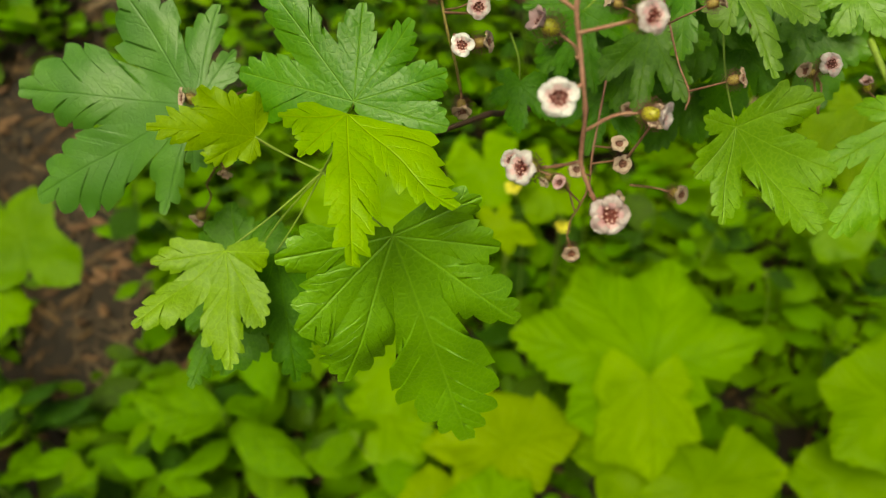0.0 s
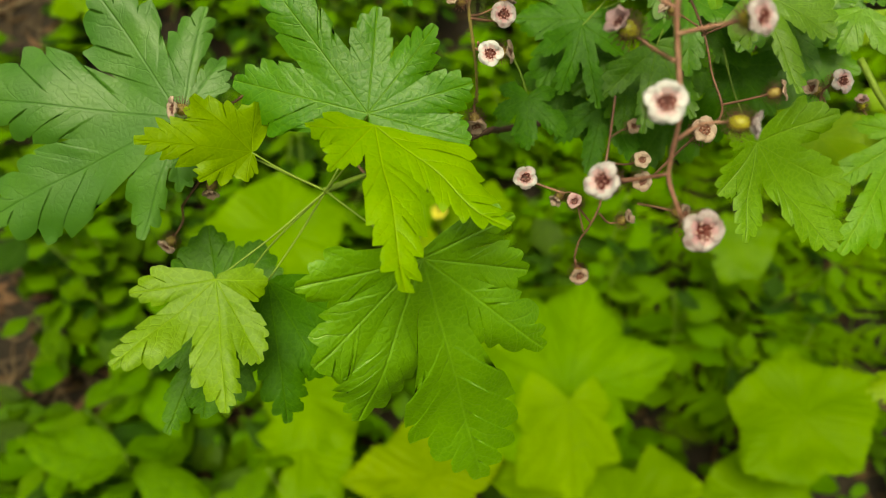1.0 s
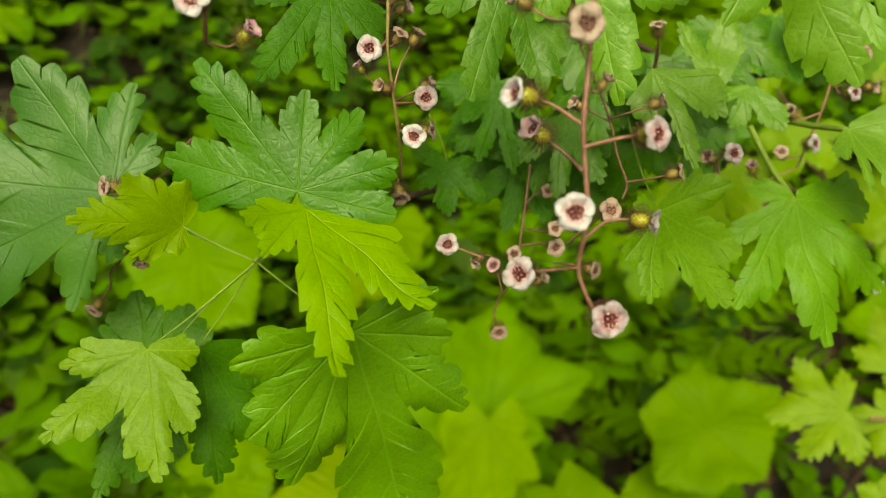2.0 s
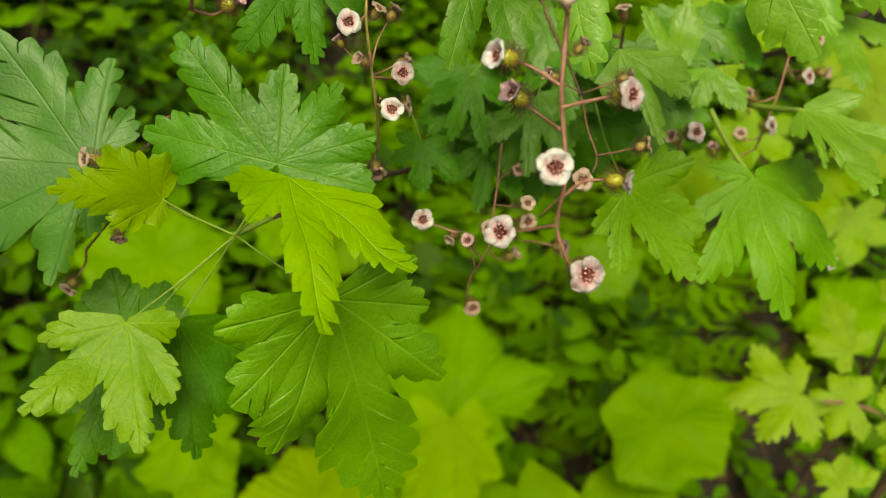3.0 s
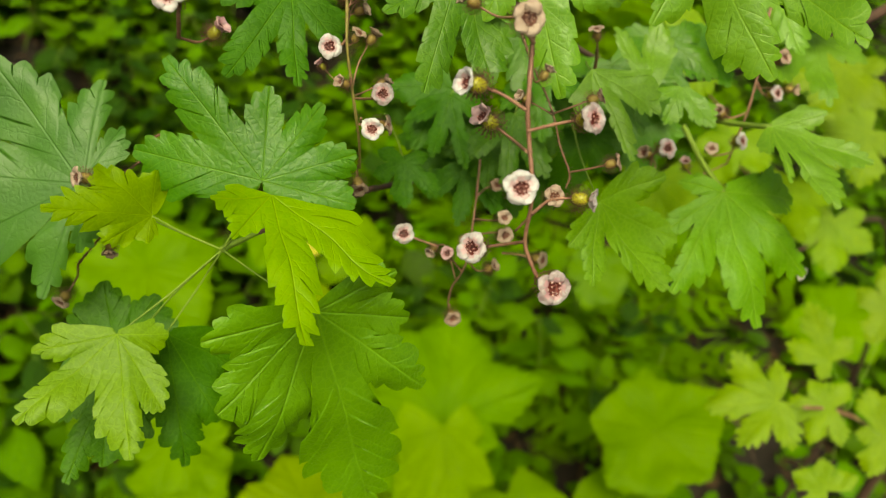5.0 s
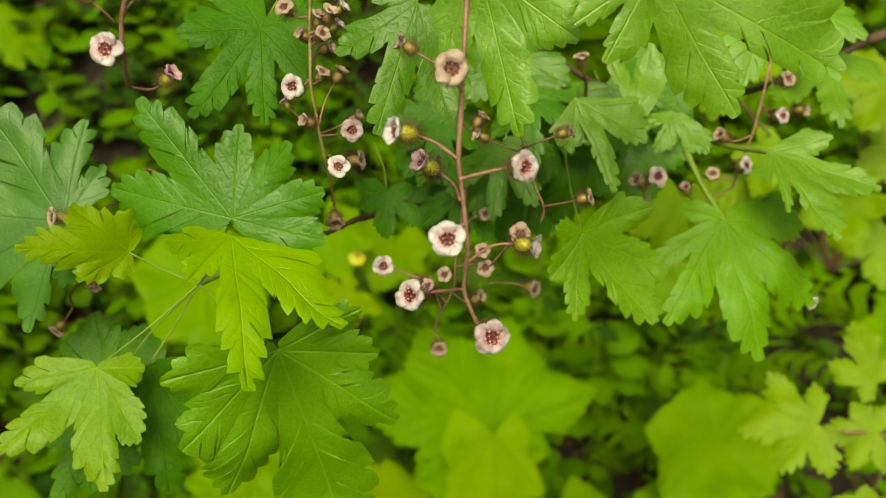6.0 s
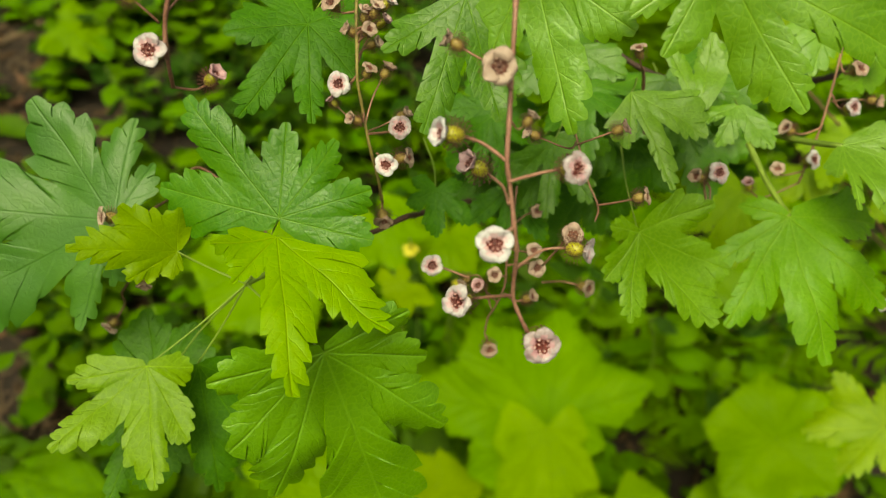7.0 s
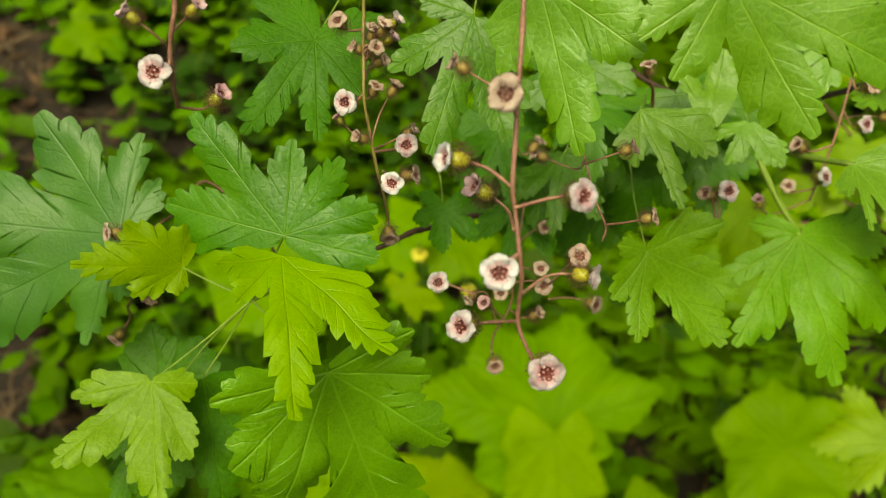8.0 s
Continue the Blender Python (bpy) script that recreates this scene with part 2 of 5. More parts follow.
# ---- leaves ----
def leaf_bmesh(lobes, sinus=0.5, bulge=0.35, teeth=4, tooth=0.055, widest=0.6, smooth=0.52, fold=0.15, quilt=0.007, curl=0.03, seed=1, basal=70.0, rows=6, slit=0.4, tip=1.55, ragged=0.4, vein_lean=1.45, sway=0.088, point=0.3, nick=0.16, flare=-0.03, bites=()):
    """A palmate leaf about its petiole. lobes: (degrees, length, lift of the tip, and, where they differ from the usual, its width and
    the depth of the sinus after it) in turning order. The blade of each lobe runs from its midrib to an edge of rounded teeth; neighbouring lobes meet on the line that
    halves the angle between them. point: how far the teeth run to points; nick: how deep single sub-teeth are cut into them;
    flare: how far a long lobe widens past its shorter neighbours; bites: holes by insects
    (degrees, share of the longest lobe, radius), with a dry rim in the second material."""
    rng = random.Random(seed)
    bm = bmesh.new()
    uv = bm.loops.layers.uv.new("blade")
    lobes = sorted(lobes)
    angles = [radians(n[0]) for n in lobes]
    most = max(n[1] for n in lobes)
    spread = [radians(basal)] + [(b - a) / 2 for a, b in zip(angles, angles[1:])] + [radians(basal)]
    notch = [0.10 * lobes[0][1]] + [(a[4] if len(a) > 4 else 0.92 * sinus * rng.uniform(0.9, 1.1)) * min(a[1], b[1]) for a, b in zip(lobes, lobes[1:])] + [0.10 * lobes[-1][1]]
    shift = Vector((rng.uniform(0, 50), rng.uniform(0, 50), 0))
    ROUND = ((0.06, 0.10, 0.0), (0.16, 0.34, 0.0), (0.30, 0.62, 0.0), (0.44, 0.84, 0.04), (0.58, 0.98, 0.12), (0.70, 1.03, 0.24), (0.80, 0.96, 0.34), (0.88, 0.76, 0.36), (0.94, 0.42, 0.24), (0.98, 0.05, 0.06))
    SHARP = ((0.08, 0.10, 0.0), (0.20, 0.24, 0.0), (0.34, 0.42, 0.02), (0.48, 0.60, 0.10), (0.60, 0.76, 0.22), (0.72, 0.92, 0.42), (0.82, 1.08, 0.70), (0.88, 0.70, 0.46), (0.94, 0.32, 0.20), (0.98, 0.02, 0.04))
    PROFILE = [tuple(p + (q - p) * point for p, q in zip(a, b)) for a, b in zip(ROUND, SHARP)]

    def lift_at(ang):
        if ang <= angles[0]:
            return lobes[0][2], lobes[0][1]
        for la, lb, ra, rb in zip(lobes, lobes[1:], angles, angles[1:]):
            if ang <= rb:
                f = (ang - ra) / (rb - ra)
                f = f * f * (3 - 2 * f)
                return la[2] + (lb[2] - la[2]) * f, la[1] + (lb[1] - la[1]) * f
        return lobes[-1][2], lobes[-1][1]

    full = teeth
    for i, one in enumerate(lobes):
        size, share = one[1], one[3] if len(one) > 3 else 1.0
        teeth = max(min(3, full), round(full * min(1.0, 1.25 * size / most)))
        for sgn, gap in ((-1, spread[i]), (1, spread[i + 1])):
            rs = notch[i if sgn < 0 else i + 1]
            sx, sy = rs * math.cos(gap), rs * math.sin(gap)
            edge = [(sx * f, sy * f, -0.25, (sx - vein_lean * sy) * f) for f in (0.0, 0.25, 0.5, 0.75, 1.0)]
            amp = tooth * size
            inner = gap < 1.2
            peak = max(widest * size, sx + 0.10 * size)

            def limit(x):
                return sy + max(math.tan(gap) - slit, flare) * (x - sx) if inner else 9.0

            top = share * (min(bulge * size, limit(peak)) if inner else 0.72 * bulge * size)
            top = max(sy * 0.8, top)

            def half_width(x):
                if x < peak:
                    f = max(0.0, (x - sx) / (peak - sx))
                    return min(sy + (top - sy) * math.sin(1.5708 * f), limit(x) if inner else 9.0)
                return top * (1 - min(1.0, (x - peak) / (size - peak)) ** tip)

            first = max(sx + 0.05 * size, smooth * size)
            for f in (0.15, 0.4, 0.7, 1.0):
                x = sx + (first - sx) * f
                w = max(0.0, half_width(x))
                edge.append((x, w, -0.25, x - vein_lean * w))
            steps = [0.0]
            for k in range(teeth):
                steps.append(steps[-1] + (1.3 - 0.55 * k / max(1, teeth - 1)) * rng.uniform(0.72, 1.28))
            steps = [first + (size - first) * q / steps[-1] for q in steps]
            for k in range(teeth):
                high = amp * rng.uniform(0.7, 1.3) * (0.45 if k == teeth - 1 else 1.2 - 0.55 * k / teeth)
                cut = -0.4 if rng.random() < ragged and k < teeth - 1 else -0.12
                split = rng.choice((2, 3, 4)) if rng.random() < 0.75 else -9
                for n, (f, out, ahead) in enumerate((*PROFILE, (1.0, cut, -0.05))):
                    x = steps[k] + (steps[k + 1] - steps[k]) * f
                    w = max(0.0, half_width(x))
                    heel = x - vein_lean * w
                    if n == split:
                        out -= nick
                    if k == teeth - 1 and f == 1.0:
                        x, w, out, ahead = size, 0.0, 0.0, 0.0
                    y = w + out * high
                    edge.append((x + ahead * high, min(y, limit(x) + 0.3 * high), k + f - 0.30, heel))
            grid, foot = [], 0.0
            for x, y, ph, heel in edge:
                foot = min(size, max(foot, heel, 0.0))
                if ph > teeth - 0.32:
                    foot = size
                row = []
                for j in range(rows + 1):
                    v = (j / rows) ** 0.9
                    px, py = foot + (x - foot) * v, y * v
                    rho = math.hypot(px, py)
                    ang = math.atan2(sgn * py, px) + angles[i]
                    up, ln = lift_at(ang)
                    z = up * (rho / max(ln, 1e-6)) ** 2
                    half = max(1e-6, px * math.tan(min(gap, 1.0)))
                    z += fold * 0.2 * half * math.sin(1.5708 * min(1.0, py / half)) * min(1, px / size * 1.6 + 0.1)
                    calm = px * math.tan(min(gap, 1.1)) if px < sx else half_width(px)
                    out = min(1.2, py / max(0.14 * size, calm))
                    z += quilt * size * (math.sin(math.pi * ((ph + 0.5) % 1.0)) if ph > -0.2 else 0.0) * v * (1 - v) * 1.6
                    z += 0.02 * size * out * max(0.0, px / size - 0.35) * (i % 2)
                    z -= curl * size * out**3 * (px / size)
                    spot = Vector((rho * math.cos(ang), rho * math.sin(ang), 0))
                    z += sway * most * noise.noise(spot * (2.2 / most) + shift) * min(1, rho / most * 2)
                    z += 0.022 * most * noise.noise(spot * (7.0 / most) + shift) * min(1.0, out)
                    row.append((bm.verts.new((spot.x, spot.y, z)), (ph, py / most * 6.4)))
                grid.append(row)
            for a, b in zip(grid, grid[1:]):
                for j in range(rows):
                    q = [a[j], a[j + 1], b[j + 1], b[j]]
                    if sgn > 0:
                        q.reverse()
                    try:
                        f = bm.faces.new([n[0] for n in q])
                    except ValueError:
                        continue
                    for loop, n in zip(f.loops, q):
                        loop[uv].uv = n[1]
    bmesh.ops.remove_doubles(bm, verts=bm.verts, dist=most * 0.0008)
    for deg, share, r in bites:
        heart = Vector((share * most * math.cos(radians(deg)), share * most * math.sin(radians(deg)), 0))
        near = [f for f in bm.faces if (f.calc_center_median().xy - heart.xy).length < 3.2 * r]
        if near:
            bmesh.ops.subdivide_edges(bm, edges=list({e for f in near for e in f.edges}), cuts=3, use_grid_fill=True)
        gone = []
        for f in bm.faces:
            off = f.calc_center_median() - heart
            far = off.xy.length / r * (1 + 0.5 * noise.noise(Vector((off.x / r, off.y / r, deg))))
            if far < 1.0:
                gone.append(f)
            elif far < 1.4:
                f.material_index = 1
        bmesh.ops.delete(bm, geom=gone, context="FACES")
    bmesh.ops.dissolve_degenerate(bm, edges=bm.edges, dist=most * 0.0003)
    bm.normal_update()
    if sum(f.normal.z for f in bm.faces) < 0:
        bmesh.ops.reverse_faces(bm, faces=bm.faces)
    return bm


def leaf(plant, m, lobes, material, stalk=None, label="", seed=1, stalk_r=0.0002, stalk_mat=None, **shape):
    """A leaf of a plant at the pose m, with its petiole running to the point stalk."""
    base = plant.matrix_basis.inverted()
    ob = part("leaf", leaf_bmesh(lobes, seed=seed, **shape), material, plant, label, base @ m)
    if stalk:
        rng = random.Random(seed)
        far = m.inverted() @ Vector(stalk)
        mid = far * 0.5 + Vector((0, 0, -0.06 * far.length)) + 0.04 * far.length * Vector([rng.uniform(-1, 1) for _ in range(3)])
        bm = bmesh.new()
        tube(bm, [Vector((0, 0, -0.0002)), mid, far], stalk_r, stalk_r * 1.25, 7)
        if stalk_r < 0.001:
            hairs(bm, [Vector((0, 0, 0)), mid, far], 0.0016, 0.0011, 0.00005, rng)
        part("petiole", bm, stalk_mat or PETIOLE, ob)
    return ob


# ---- currant flowers ----
def sepals_bmesh(opening, ragged, seed):
    """Five broad sepals round a shallow cup; opening 1 is flat, 0 a closed tube. Metres, face towards +z."""
    rng = random.Random(seed)
    bm = bmesh.new()
    for k in range(5):
        turn = 2 * math.pi * k / 5 + rng.uniform(-0.08, 0.08)
        long, wide = 0.00242 * rng.uniform(0.86, 1.08), 0.00228 * rng.uniform(0.92, 1.08)
        lean = radians(90 * (1 - opening)) + 0.52 + rng.uniform(-0.24, 0.24) * ragged
        grid = []
        for i in range(7):
            s = i / 6
            w = wide * (0.70 + 0.50 * s) * (max(0.0, 1 - max(0, (s - 0.30) / 0.70) ** 1.65) ** 0.58 * 0.95 + 0.05)
            row = []
            for j in range(7):
                c = j / 3 - 1
                r = s * long
                bend = lean - 0.75 * s * s * (0.5 + ragged * 0.4)
                x = 0.00125 + r * math.cos(bend)
                z = 0.0001 + r * math.sin(bend) + 0.00030 * c * c * (1 - s) - 0.00028 * abs(c) ** 3 * s * rng.uniform(0.6, 1.4)
                z += ragged * 0.0007 * noise.noise(Vector((c * 1.3, s * 2.0, seed * 3.7 + k))) + ragged * 0.0006 * s * noise.noise(Vector((c * 3.4, s * 3.0, seed * 1.7 + k))) + (0.00018 if k % 2 else 0.0)
                y = c * w * (1 - 0.12 * c * c * s)
                row.append(bm.verts.new((x * math.cos(turn) - y * math.sin(turn), x * math.sin(turn) + y * math.cos(turn), z)))
            grid.append(row)
        back = [[bm.verts.new(v.co - Vector((0, 0, 0.00022))) for v in row] for row in grid]
        for i in range(6):
            for j in range(6):
                bm.faces.new((grid[i][j], grid[i + 1][j], grid[i + 1][j + 1], grid[i][j + 1])).material_index = 1 if i < 1 or (i < 3 and j in (2, 3)) else 0
                bm.faces.new((back[i][j + 1], back[i + 1][j + 1], back[i + 1][j], back[i][j]))
            for j, flip in ((0, 1), (6, 0)):
                q = (grid[i][j], grid[i + 1][j], back[i + 1][j], back[i][j])
                bm.faces.new(q[::-1] if flip else q)
        for j in range(6):
            bm.faces.new((grid[6][j], grid[6][j + 1], back[6][j + 1], back[6][j]))
    return bm


def heart_bmesh(seed, old):
    """The dark cup in the middle, with small fan petals and stamens."""
    rng = random.Random(seed)
    bm = bmesh.new()
    rings = []
    for r, z in ((0.00152, 0.00036), (0.00135, 0.0003), (0.0011, 0.00002), (0.0008, -0.00025), (0.0003, -0.0001)):
        rings.append([bm.verts.new((r * (1 + 0.16 * math.cos(5 * a)) * math.cos(a), r * (1 + 0.16 * math.cos(5 * a)) * math.sin(a), z)) for a in (2 * math.pi * j / 20 for j in range(20))])
    for a, b in zip(rings, rings[1:]):
        for j in range(20):
            bm.faces.new((a[j], a[(j + 1) % 20], b[(j + 1) % 20], b[j]))
    bm.faces.new(rings[-1])
    for k in range(5):
        a = 2 * math.pi * (k + 0.5) / 5
        at = Matrix.Translation((0.0014 * math.cos(a), 0.0014 * math.sin(a), 0.00055)) @ Matrix.Rotation(a, 4, "Z") @ Matrix.Diagonal((0.75, 0.95, 0.35, 1))
        made = bmesh.ops.create_icosphere(bm, subdivisions=1, radius=0.00036, matrix=at)
        for f in {f for v in made["verts"] for f in v.link_faces}:
            f.material_index = 1 if not old or k % 2 else 0
        a = 2 * math.pi * k / 5 + rng.uniform(-0.1, 0.1)
        tip = Vector((0.00085 * math.cos(a), 0.00085 * math.sin(a), 0.0007 + rng.uniform(0, 0.0003)))
        tube(bm, [Vector((0.0011 * math.cos(a), 0.0011 * math.sin(a), 0.0001)), tip], 0.00013, 0.00011, 5, 2, 0, 0)
        if not old or rng.random() < 0.4:
            made = bmesh.ops.create_icosphere(bm, subdivisions=1, radius=0.00024, matrix=Matrix.Translation(tip))
            for f in {f for v in made["verts"] for f in v.link_faces}:
                f.material_index = 1 if rng.random() < 0.7 else 0
    tube(bm, [Vector((0, 0, -0.0002)), Vector((0.0001, 0, 0.0009))], 0.00028, 0.00016, 6, 2)
    return bm


def ovary_bmesh():
    bm = bmesh.new()
    bmesh.ops.create_uvsphere(bm, u_segments=14, v_segments=10, radius=1.0)
    for v in bm.verts:
        z = v.co.z
        v.co = Vector((v.co.x * 0.00172 * (1 + 0.15 * z * z), v.co.y * 0.00172 * (1 + 0.15 * z * z), -0.0025 + 0.0022 * z))
    return bm


def bristle_bmesh(seed, size):
    rng = random.Random(seed)
    bm = bmesh.new()
    for k in range(140):
        z = 1 - 2 * (k + 0.5) / 140
        if z > 0.86:
            continue
        a = 2.39996 * k
        r = math.sqrt(1 - z * z)
        way = Vector((r * math.cos(a), r * math.sin(a), z * 0.7)).normalized()
        root = Vector((r * math.cos(a) * 0.00168, r * math.sin(a) * 0.00168, -0.0025 + 0.0021 * z))
        long = size * rng.uniform(0.7, 1.2)
        spike(bm, root, way * long, 0.00010)
        bmesh.ops.create_cube(bm, size=0.00022, matrix=Matrix.Translation(root + way * long))
    return bm


def mesh_of(name, bm, *mats):
    me = bpy.data.meshes.new(name)
    bm.to_mesh(me)
    bm.free()
    for mat in mats:
        me.materials.append(mat)
    me.polygons.foreach_set("use_smooth", [True] * len(me.polygons))
    return me


KINDS = {}
for kind, opening, ragged, mats in (
    ("open", 0.97, 0.8, (SEPAL, HEART, STAMEN, OVARY)), ("fading", 0.86, 0.75, (SEPAL_OLD, HEART_OLD, SEPAL_OLD, OVARY_OLD)),
    ("bud", 0.42, 0.8, (SEPAL_PINK, HEART, STAMEN, OVARY)), ("half", 0.52, 0.6, (SEPAL, HEART, STAMEN, OVARY)), ("spent", 0.42, 1.0, (SEPAL_OLD, HEART_OLD, SEPAL_OLD, OVARY_OLD))):
    KINDS[kind] = [(mesh_of("flower", sepals_bmesh(opening, ragged, s), mats[0], SEPAL_PINK if mats[0] == SEPAL else mats[0]), mesh_of("heart", heart_bmesh(s, kind in ("fading", "spent")), mats[1], mats[2]),
                    mesh_of("ovary", ovary_bmesh(), mats[3]), mesh_of("bristles", bristle_bmesh(s, 0.0013 if kind == "open" else 0.0019), BRISTLE)) for s in (1, 2, 3, 4)]
FLOWER_LABEL = {"open": "open cream flower with a dark red heart", "fading": "fading tan flower with a brown heart", "bud": "pink half-closed flower on a bristly ovary",
                "half": "cream flower seen from its side", "spent": "shrivelled brown flower"}
COUNT = [0]


def flower(cluster, place, facing, size, kind, root=None):
    """One flower of a cluster: its sepals, heart, bristly ovary, and a pedicel to the point root on the cluster's stalk."""
    COUNT[0] += 1
    rng = random.Random(COUNT[0] * 7)
    face = Vector(facing).normalized()
    turn = face.to_track_quat("Z", "Y").to_matrix().to_4x4() @ pose(0, 0, 0, 0, 0, rng.uniform(0, 72))
    m = cluster.matrix_basis.inverted() @ Matrix.Translation(place) @ turn @ Matrix.Diagonal((size / 0.0078,) * 3 + (1,))
    sepals, heart, ovary, bristles = KINDS[kind][COUNT[0] % 4]
    ob = tagged(link_mesh("flower", sepals, cluster, m), FLOWER_LABEL[kind])
    for name, me in (("heart", heart), ("ovary", ovary), ("bristles", bristles)):
        link_mesh(name, me, ob)
    if root:
        end = Vector((0, 0, -0.0046))
        far = (cluster.matrix_basis @ m).inverted() @ Vector(root)
        gap = (far - end).length
        bm = bmesh.new()
        pts = [end, end + Vector((0, 0, -0.35 * gap)) * 0.6 + (far - end) * 0.25, far]
        tube(bm, pts, 0.00032, 0.0004, 7, 6, 0.25)
        hairs(bm, pts, 0.0002, 0.0010, 0.00009, rng, 5, 1)
        part("pedicel", bm, (YOUNG_STEM, BRISTLE), ob)
    return ob


def flower_cluster(points, r, label, seed=1, material=None):
    """A hanging flower cluster: its bristly stalk runs through the points."""
    ob = thing("flower_cluster", points[0], label, "flower", "hanging flower clusters")
    rng = random.Random(seed)
    bm = bmesh.new()
    local = [Vector(p) - Vector(points[0]) for p in points]
    tube(bm, local, r * 1.1, r * 0.85, 8, 8, 0.34)
    hairs(bm, local, 0.00016, 0.0011, 0.00009, rng, 5, 1)
    part("stalk", bm, (material or YOUNG_STEM, BRISTLE), ob)
    return ob


# ---- the ground: a slope that rises away from the camera ----
def ground_z(x, y):
    rise = 0.40 * max(0.0, min(y, 6.0)) - 0.2
    soft = max(0.0, min(1.0, 3.0 - math.hypot(x, y - 1)))
    q = Vector((x, y, 0))
    return rise + soft * (0.03 * noise.noise(q * 3.0) + 0.012 * noise.noise(q * 11.0)) + 0.05 * noise.noise(q * 0.7)


bm = bmesh.new()
lines = [-60, -30, -14, -7, -4, -2.6] + [-2.0 + 0.04 * k for k in range(101)] + [2.6, 4, 7, 14, 30, 60]
grid = [[bm.verts.new((x, y + 1.0, ground_z(x, y + 1.0))) for y in lines] for x in lines]
for a, b in zip(grid, grid[1:]):
    for j in range(len(lines) - 1):
        bm.faces.new((a[j], b[j], b[j + 1], a[j + 1]))
tagged(part("ground", bm, SOIL, None), "dark brown forest soil with leaf litter", "ground", kind="structure")


def upright(x, y, lift=0.0, turn=0.0, lean=0.0, lean_to=0.0):
    return Matrix.Translation((x, y, ground_z(x, y) + lift)) @ pose(0, 0, 0, 0, 0, lean_to) @ pose(0, 0, 0, lean) @ pose(0, 0, 0, 0, 0, turn - lean_to)


BARE = ((-0.80, 1.36, 0.12), (-0.65, 1.10, 0.11), (-0.53, 0.97, 0.10), (-0.41, 0.88, 0.05), (-0.66, 1.62, 0.11))


def is_bare(x, y):
    return any(math.hypot(x - bx, y - by) < r * (1 + 0.5 * noise.noise(Vector((x * 6, y * 6, 1)))) for bx, by, r in BARE)


# ---- loose litter ----
rng = random.Random(11)
LITTER = [mesh_of("dead_leaf", leaf_bmesh([(90, rng.uniform(0.03, 0.055), rng.uniform(-0.02, 0.02))], bulge=rng.uniform(0.2, 0.32), widest=0.45, smooth=0.15, teeth=5, tooth=0.02, fold=0.35, curl=0.2, seed=200 + k, rows=3), DEAD) for k in range(5)]
for k in range(190):
    x, y = rng.uniform(-1.0, 1.3), rng.uniform(0.5, 2.3)
    if x > 0.1 and rng.random() < 0.5:
        x -= 0.9
    if k >= 100:
        bx, by, r = BARE[k % len(BARE)]
        x, y = bx + rng.gauss(0, 0.6 * r), by + rng.gauss(0, 0.6 * r)
    ob = link_mesh("dead_leaf", LITTER[k % 5], None, upright(x, y, 0.006, rng.uniform(0, 360), rng.uniform(-25, 35), rng.uniform(0, 360)))
    tagged(ob, "curled brown dead leaf lying on the soil", "dead leaf", "leaf litter")
for k in range(230):
    x, y, a, n = rng.uniform(-0.95, 0.9), rng.uniform(0.7, 2.0), rng.uniform(0, math.pi), rng.uniform(0.05, 0.22)
    if x > 0.1 and rng.random() < 0.5:
        x -= 0.9
    if k >= 60:
        bx, by, r = BARE[k % len(BARE)]
        x, y, n = bx + rng.gauss(0, 0.6 * r), by + rng.gauss(0, 0.6 * r), rng.uniform(0.015, 0.07)
    pts = []
    for s in (-1, -0.3, 0.35, 1):
        px, py = x + s * n * math.cos(a) + rng.uniform(-0.01, 0.01), y + s * n * math.sin(a) + rng.uniform(-0.01, 0.01)
        pts.append(Vector((px, py, ground_z(px, py) + 0.004)))
    bm = bmesh.new()
    tube(bm, [p - pts[0] for p in pts], rng.uniform(0.0007, 0.0022), 0.0006, 6, 4, 0.3)
    ob = part("twig", bm, TWIG, None, m=Matrix.Translation(pts[0]))
    tagged(ob, "thin grey dead twig lying on the soil", "twig", "fallen twigs")


# crumbs of bark and needles that nobody could count
bm = bmesh.new()
for k in range(5000):
    x, y = rng.uniform(-1.1, 1.2), rng.uniform(0.5, 2.4)
    at = upright(x, y, 0.002, rng.uniform(0, 360), rng.uniform(-30, 30), rng.uniform(0, 360))
    n, w = rng.uniform(0.006, 0.035), rng.uniform(0.0012, 0.006)
    a = [bm.verts.new(at @ Vector(p)) for p in ((-w, -n, 0), (w, -n * 0.8, 0), (w * 0.6, n, 0.001), (-w * 0.8, n * 0.8, 0), (0, 0, w))]
    for i in range(4):
        bm.faces.new((a[i], a[(i + 1) % 4], a[4]))
tagged(part("debris", bm, CRUMB, None, smooth=False), "brown crumbs of bark and needles on the soil", "litter", kind="stuff")


# ---- herbs with plain oval leaves ----
def oval_meshes(mat, sizes, seed, wide=0.26):
    r = random.Random(seed)
    return [mesh_of("leaf", leaf_bmesh([(90, 1.0, r.uniform(-0.22, 0.0))], bulge=wide * r.uniform(0.9, 1.1), widest=0.45, smooth=0.2, teeth=6, tooth=0.004, fold=0.18, quilt=0.03, curl=0.08, seed=seed + k, rows=3, basal=62), mat) for k in range(sizes)]


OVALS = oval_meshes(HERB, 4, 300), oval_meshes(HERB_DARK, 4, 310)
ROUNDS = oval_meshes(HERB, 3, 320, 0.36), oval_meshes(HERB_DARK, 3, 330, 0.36)


